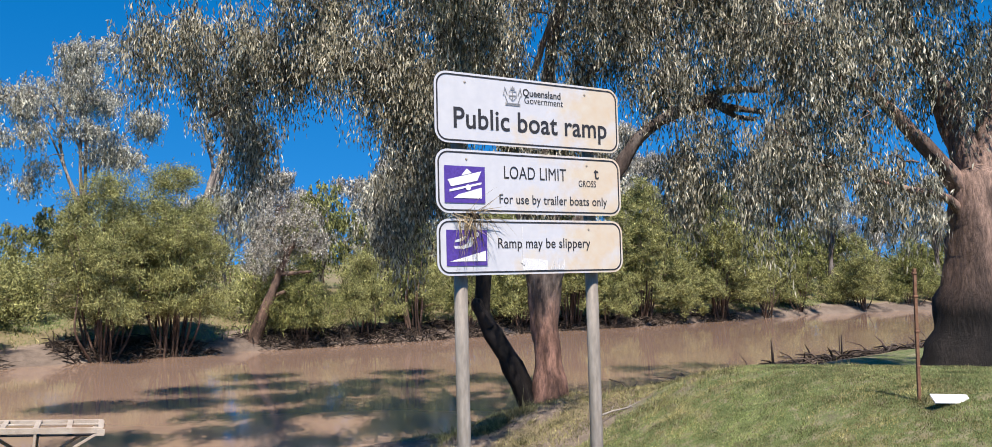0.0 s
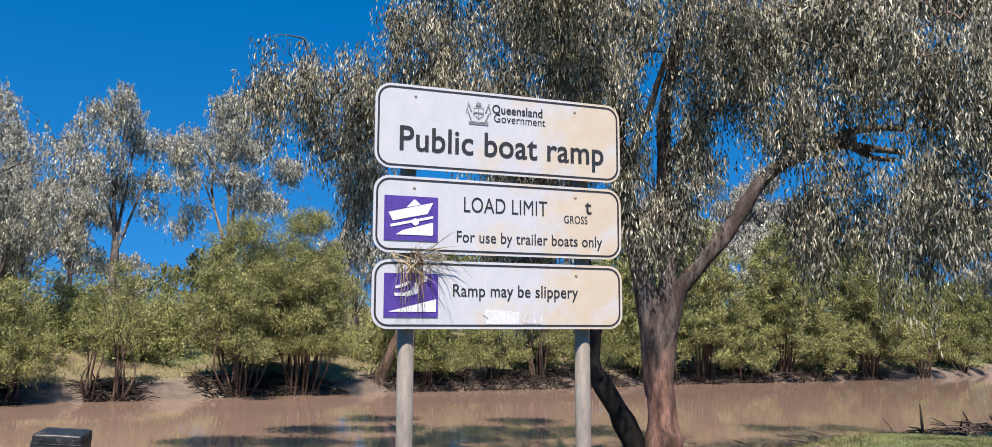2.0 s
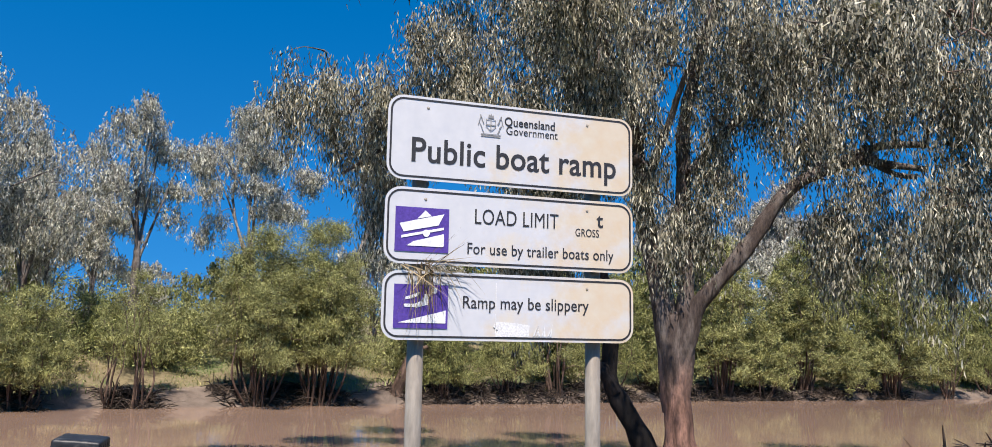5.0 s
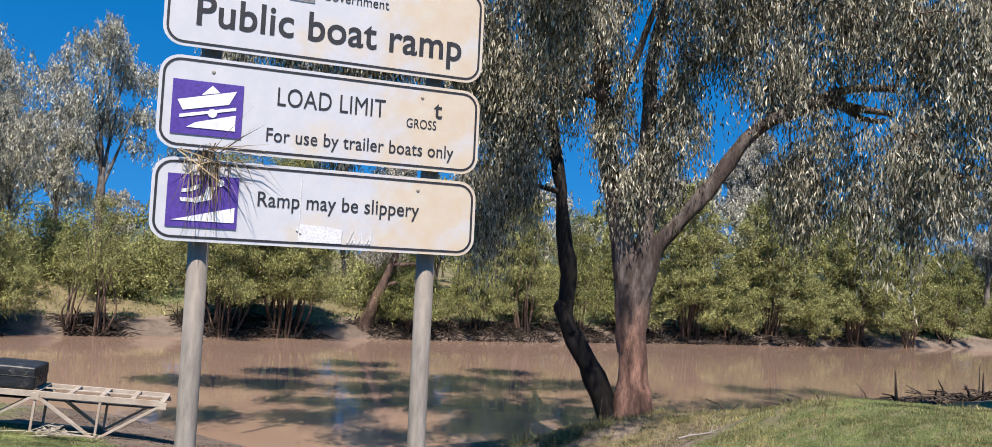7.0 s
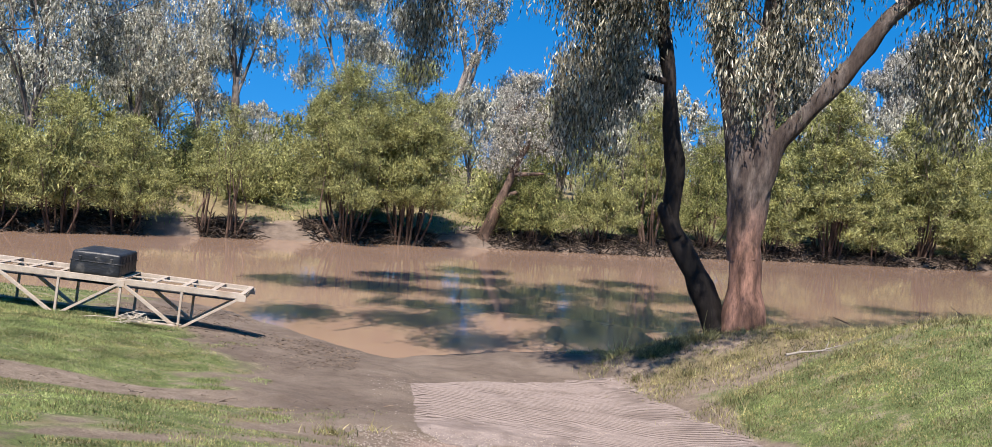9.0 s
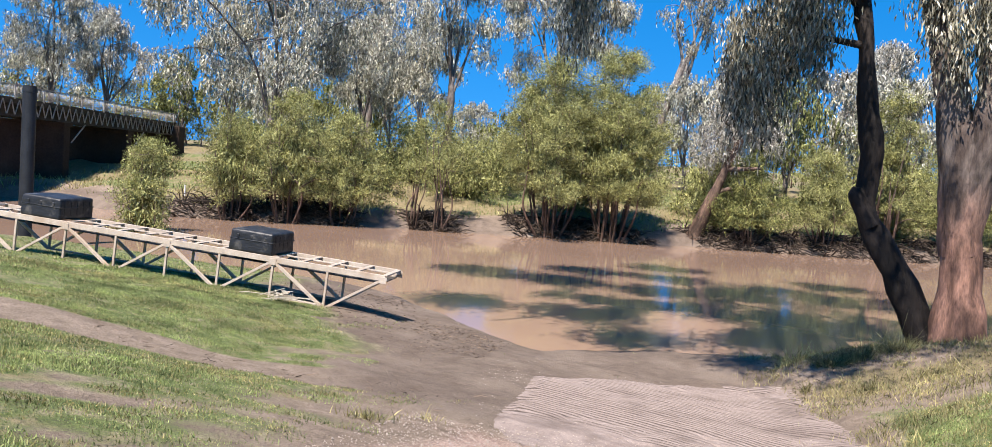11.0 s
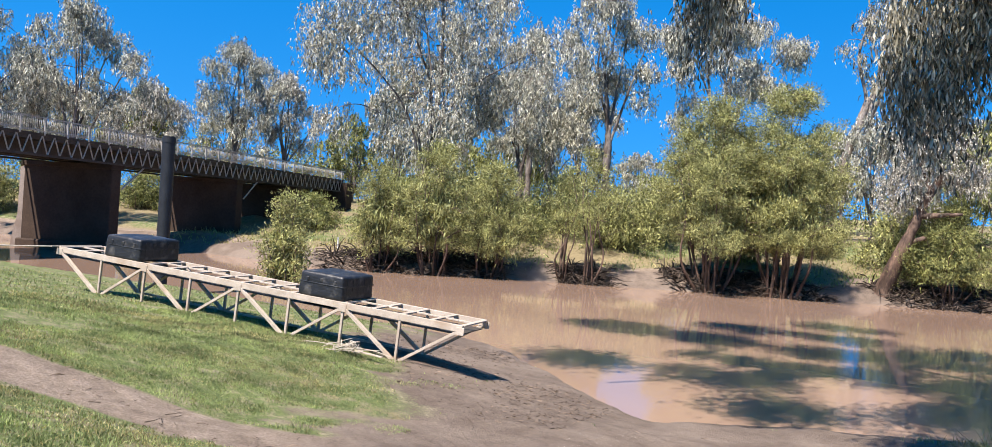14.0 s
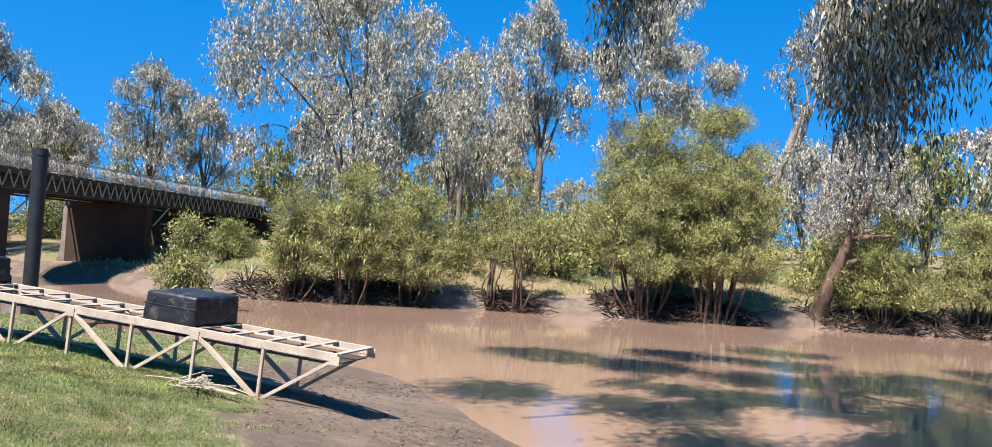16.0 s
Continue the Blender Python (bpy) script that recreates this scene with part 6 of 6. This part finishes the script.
def far_grass():
    rng = np.random.default_rng(78)
    n = 42000
    x = rng.uniform(-70, 45, n)
    d = rng.uniform(0.6, 22, n) ** 1.0
    y = far_shore(x) + d / 0.72
    keep = (waves(x, y, 0.6, 6) > -0.5) & (rng.uniform(0, 1, n) < np.clip(d / 3, 0.1, 1))
    x, y = x[keep], y[keep]
    pts = np.stack([x, y, surface(x, y) - 0.05], -1)
    v = rng.normal(0, 0.4, pts.shape) + (0, 0, 1)
    pale = waves(x, y, 0.35, 7) + rng.normal(0, 0.4, len(x)) > 0
    tagged(blades("bank_grass", pts[pale], v[pale], 0.42, 0.03, M["dry_grass"], rng, 0.5), "dry tussocky grass on the far bank", "grass", kind="stuff")
    tagged(blades("bank_grass", pts[~pale], v[~pale], 0.42, 0.03, M["grass"], rng, 0.5), "rough green grass on the far bank", "grass", kind="stuff")


far_grass()


def tufts():
    """Longer grass by the near gum and ragged tufts at the ramp's edges."""
    rng = np.random.default_rng(79)
    pts = []
    for x, y, r, n in ((-0.6, 24.6, 0.7, 300), (0.6, 24.0, 0.5, 200), (2.6, 24.4, 0.9, 350), (-1.15, 12.85, 0.16, 40), (-0.45, 12.3, 0.16, 36), (-2.9, 13.2, 0.25, 40), (4.2, 24.8, 1.0, 300), (-0.9, 22.8, 0.5, 260), (0.3, 22.6, 0.4, 200), (1.4, 23.2, 0.6, 260), (-0.2, 25.2, 0.5, 300), (2.2, 25.0, 0.6, 240), (-2.9, 12.2, 0.3, 130), (7.0, 14.2, 0.3, 120)):
        a, q = rng.uniform(0, 2 * np.pi, n), r * np.abs(rng.normal(0, 0.6, n))
        px, py = x + np.cos(a) * q, y + np.sin(a) * q
        pts.append(np.stack([px, py, surface(px, py) - 0.02], -1))
    n = 110000
    x, y = rng.uniform(-6, 10, n), rng.uniform(13, 29, n)
    k = (ramp_side(x, y) > 1.5 + 0.4 * rng.normal(size=n)) & (near_shore(x) - y > 0.6) & (near_shore(x) - y < 14) & (waves(x, y, 2.0, 9) + rng.normal(0, 0.3, n) > -0.15) & (covers(x, y)[0] < 0.75)
    pts.append(np.stack([x[k], y[k], surface(x[k], y[k]) - 0.02], -1))
    pts = np.concatenate(pts)
    v = rng.normal(0, 0.4, pts.shape) + (0, 0, 1)
    pale = rng.uniform(0, 1, len(pts)) < 0.74
    tagged(blades("tussock", pts[pale], v[pale], 0.15, 0.006, M["dry_grass"], rng, 0.6), "pale dry tussock grass beside the ramp and gum", "grass", kind="stuff")
    tagged(blades("tussock", pts[~pale], v[~pale], 0.16, 0.005, M["tussock"], rng, 0.6), "green tussock grass beside the ramp and gum", "grass", kind="stuff")


tufts()


def big_tussocks():
    """A few tall clumps of rank grass by the gum's foot."""
    rng = np.random.default_rng(92)
    for x, y, r, n, ln in TUSSOCKS:
        a, q = rng.uniform(0, 2 * np.pi, n), r * np.sqrt(rng.uniform(0, 1, n))
        px, py = x + np.cos(a) * q, y + np.sin(a) * q
        p = np.stack([px, py, surface(px, py) - 0.02], -1)
        d = np.stack([np.cos(a) * q / r * 0.8, np.sin(a) * q / r * 0.8, np.ones(n)], -1) + rng.normal(0, 0.25, (n, 3))
        tagged(blades("grass_tussock", p, d, ln, 0.005, M["tussock"], rng, 0.8), "tall grey-green grass tussock beside the river gum", "grass tussock", "tussocks by the gum")


TUSSOCKS = ((-1.87, 25.7, 0.34, 300, 0.4), (-0.75, 24.3, 0.3, 260, 0.36), (-0.3, 24.5, 0.3, 240, 0.38), (0.35, 25.0, 0.36, 280, 0.38), (2.6, 24.6, 0.3, 220, 0.25))
big_tussocks()


def pebbles():
    rng = np.random.default_rng(80)
    octa = np.array([[1, 0, 0], [0, 1, 0], [-1, 0, 0], [0, -1, 0], [0, 0, 1], [0, 0, -1]], float)
    tri = np.array([[0, 1, 4], [1, 2, 4], [2, 3, 4], [3, 0, 4], [1, 0, 5], [2, 1, 5], [3, 2, 5], [0, 3, 5]])
    n = 16000
    v = np.concatenate([rng.uniform(-1, 20, n // 2), rng.uniform(6.5, 13.5, n // 2)])
    e = rng.uniform(-4.3, 1.6, n)
    x = RAMP_A[0] + RAMP_DIR[0] * v + RAMP_OUT[0] * e
    y = RAMP_A[1] + RAMP_DIR[1] * v + RAMP_OUT[1] * e
    dens = np.clip(0.25 + 0.5 * waves(x, y, 1.5, 11) + 0.5 * (v > 6) + 0.6 * (np.arange(n) > n // 2), 0.03, 1)
    k = (rng.uniform(0, 1, n) < dens) & (near_shore(x) - y > 0.6)
    x, y = x[k], y[k]
    m = len(x)
    s = np.abs(rng.normal(0.0, 0.0045, m)) + 0.004
    z = ground(x, y) + 0.02
    vv = octa[None] * rng.uniform(0.7, 1.3, (m, 6, 3)) * s[:, None, None] * (1.3, 1.0, 0.7) + np.stack([x, y, z], -1)[:, None]
    ff = tri[None] + 6 * np.arange(m)[:, None, None]
    tagged(put("gravel", mesh_from("gravel", vv.reshape(-1, 3), ff.reshape(-1, 3), M["stone"])), "loose pale gravel over the ramp and mud", "gravel", kind="stuff")
    # twigs and flood litter along the path's end
    items = []
    for _ in range(80):
        k = rng.uniform(0, 1)
        px, py = (-8.2 + 4.8 * k + rng.normal(0, 0.35), 12.1 + 2.6 * k + rng.normal(0, 0.3)) if rng.uniform() < 0.6 else (rng.uniform(-13, -4), rng.uniform(17, 22.5))
        if near_shore(px) - py < 0.5:
            continue
        a, ln = rng.uniform(0, 2 * math.pi), rng.uniform(0.04, 0.22)
        p0 = np.array([px, py, float(ground(px, py)) + 0.025])
        p = np.array([p0, p0 + np.array([math.cos(a), math.sin(a), 0.03]) * ln / 2 + rng.normal(0, 0.01, 3), p0 + np.array([math.cos(a), math.sin(a), 0]) * ln])
        items.append(tube_arrays(p, [0.005, 0.0045, 0.002], 4))
    n = 32000
    x, y = rng.uniform(-15, 6, n), rng.uniform(13, 27, n)
    d = near_shore(x) - y
    k = (d > 0.4) & (d < 5.5) & (rng.uniform(0, 1, n) < np.clip(0.45 + 0.55 * waves(x, y, 1.3, 21), 0.02, 1)) & (ramp_side(x, y) < -4.6 + 0 * x) | ((ramp_side(x, y) > 1.6) & (ramp_side(x, y) < 9) & (d > 0.3) & (d < 8.5) & (rng.uniform(0, 1, n) < 0.9))
    p = np.stack([x[k], y[k], surface(x[k], y[k]) + 0.008], -1)
    v = rng.normal(0, 1, p.shape) * (1, 1, 0.12) + (0, 0, 0.1)
    tagged(blades("leaf_litter", p, v, 0.1, 0.006, M["litter"], rng, 0.3), "brown dead leaves and flattened stems on the muddy bank", "litter", kind="stuff")
    vv, ff = join_arrays(items)
    tagged(put("twigs", mesh_from("twigs", vv, ff, M["litter"])), "scattered twigs and flood litter on the mud", "twigs", kind="stuff")


pebbles()
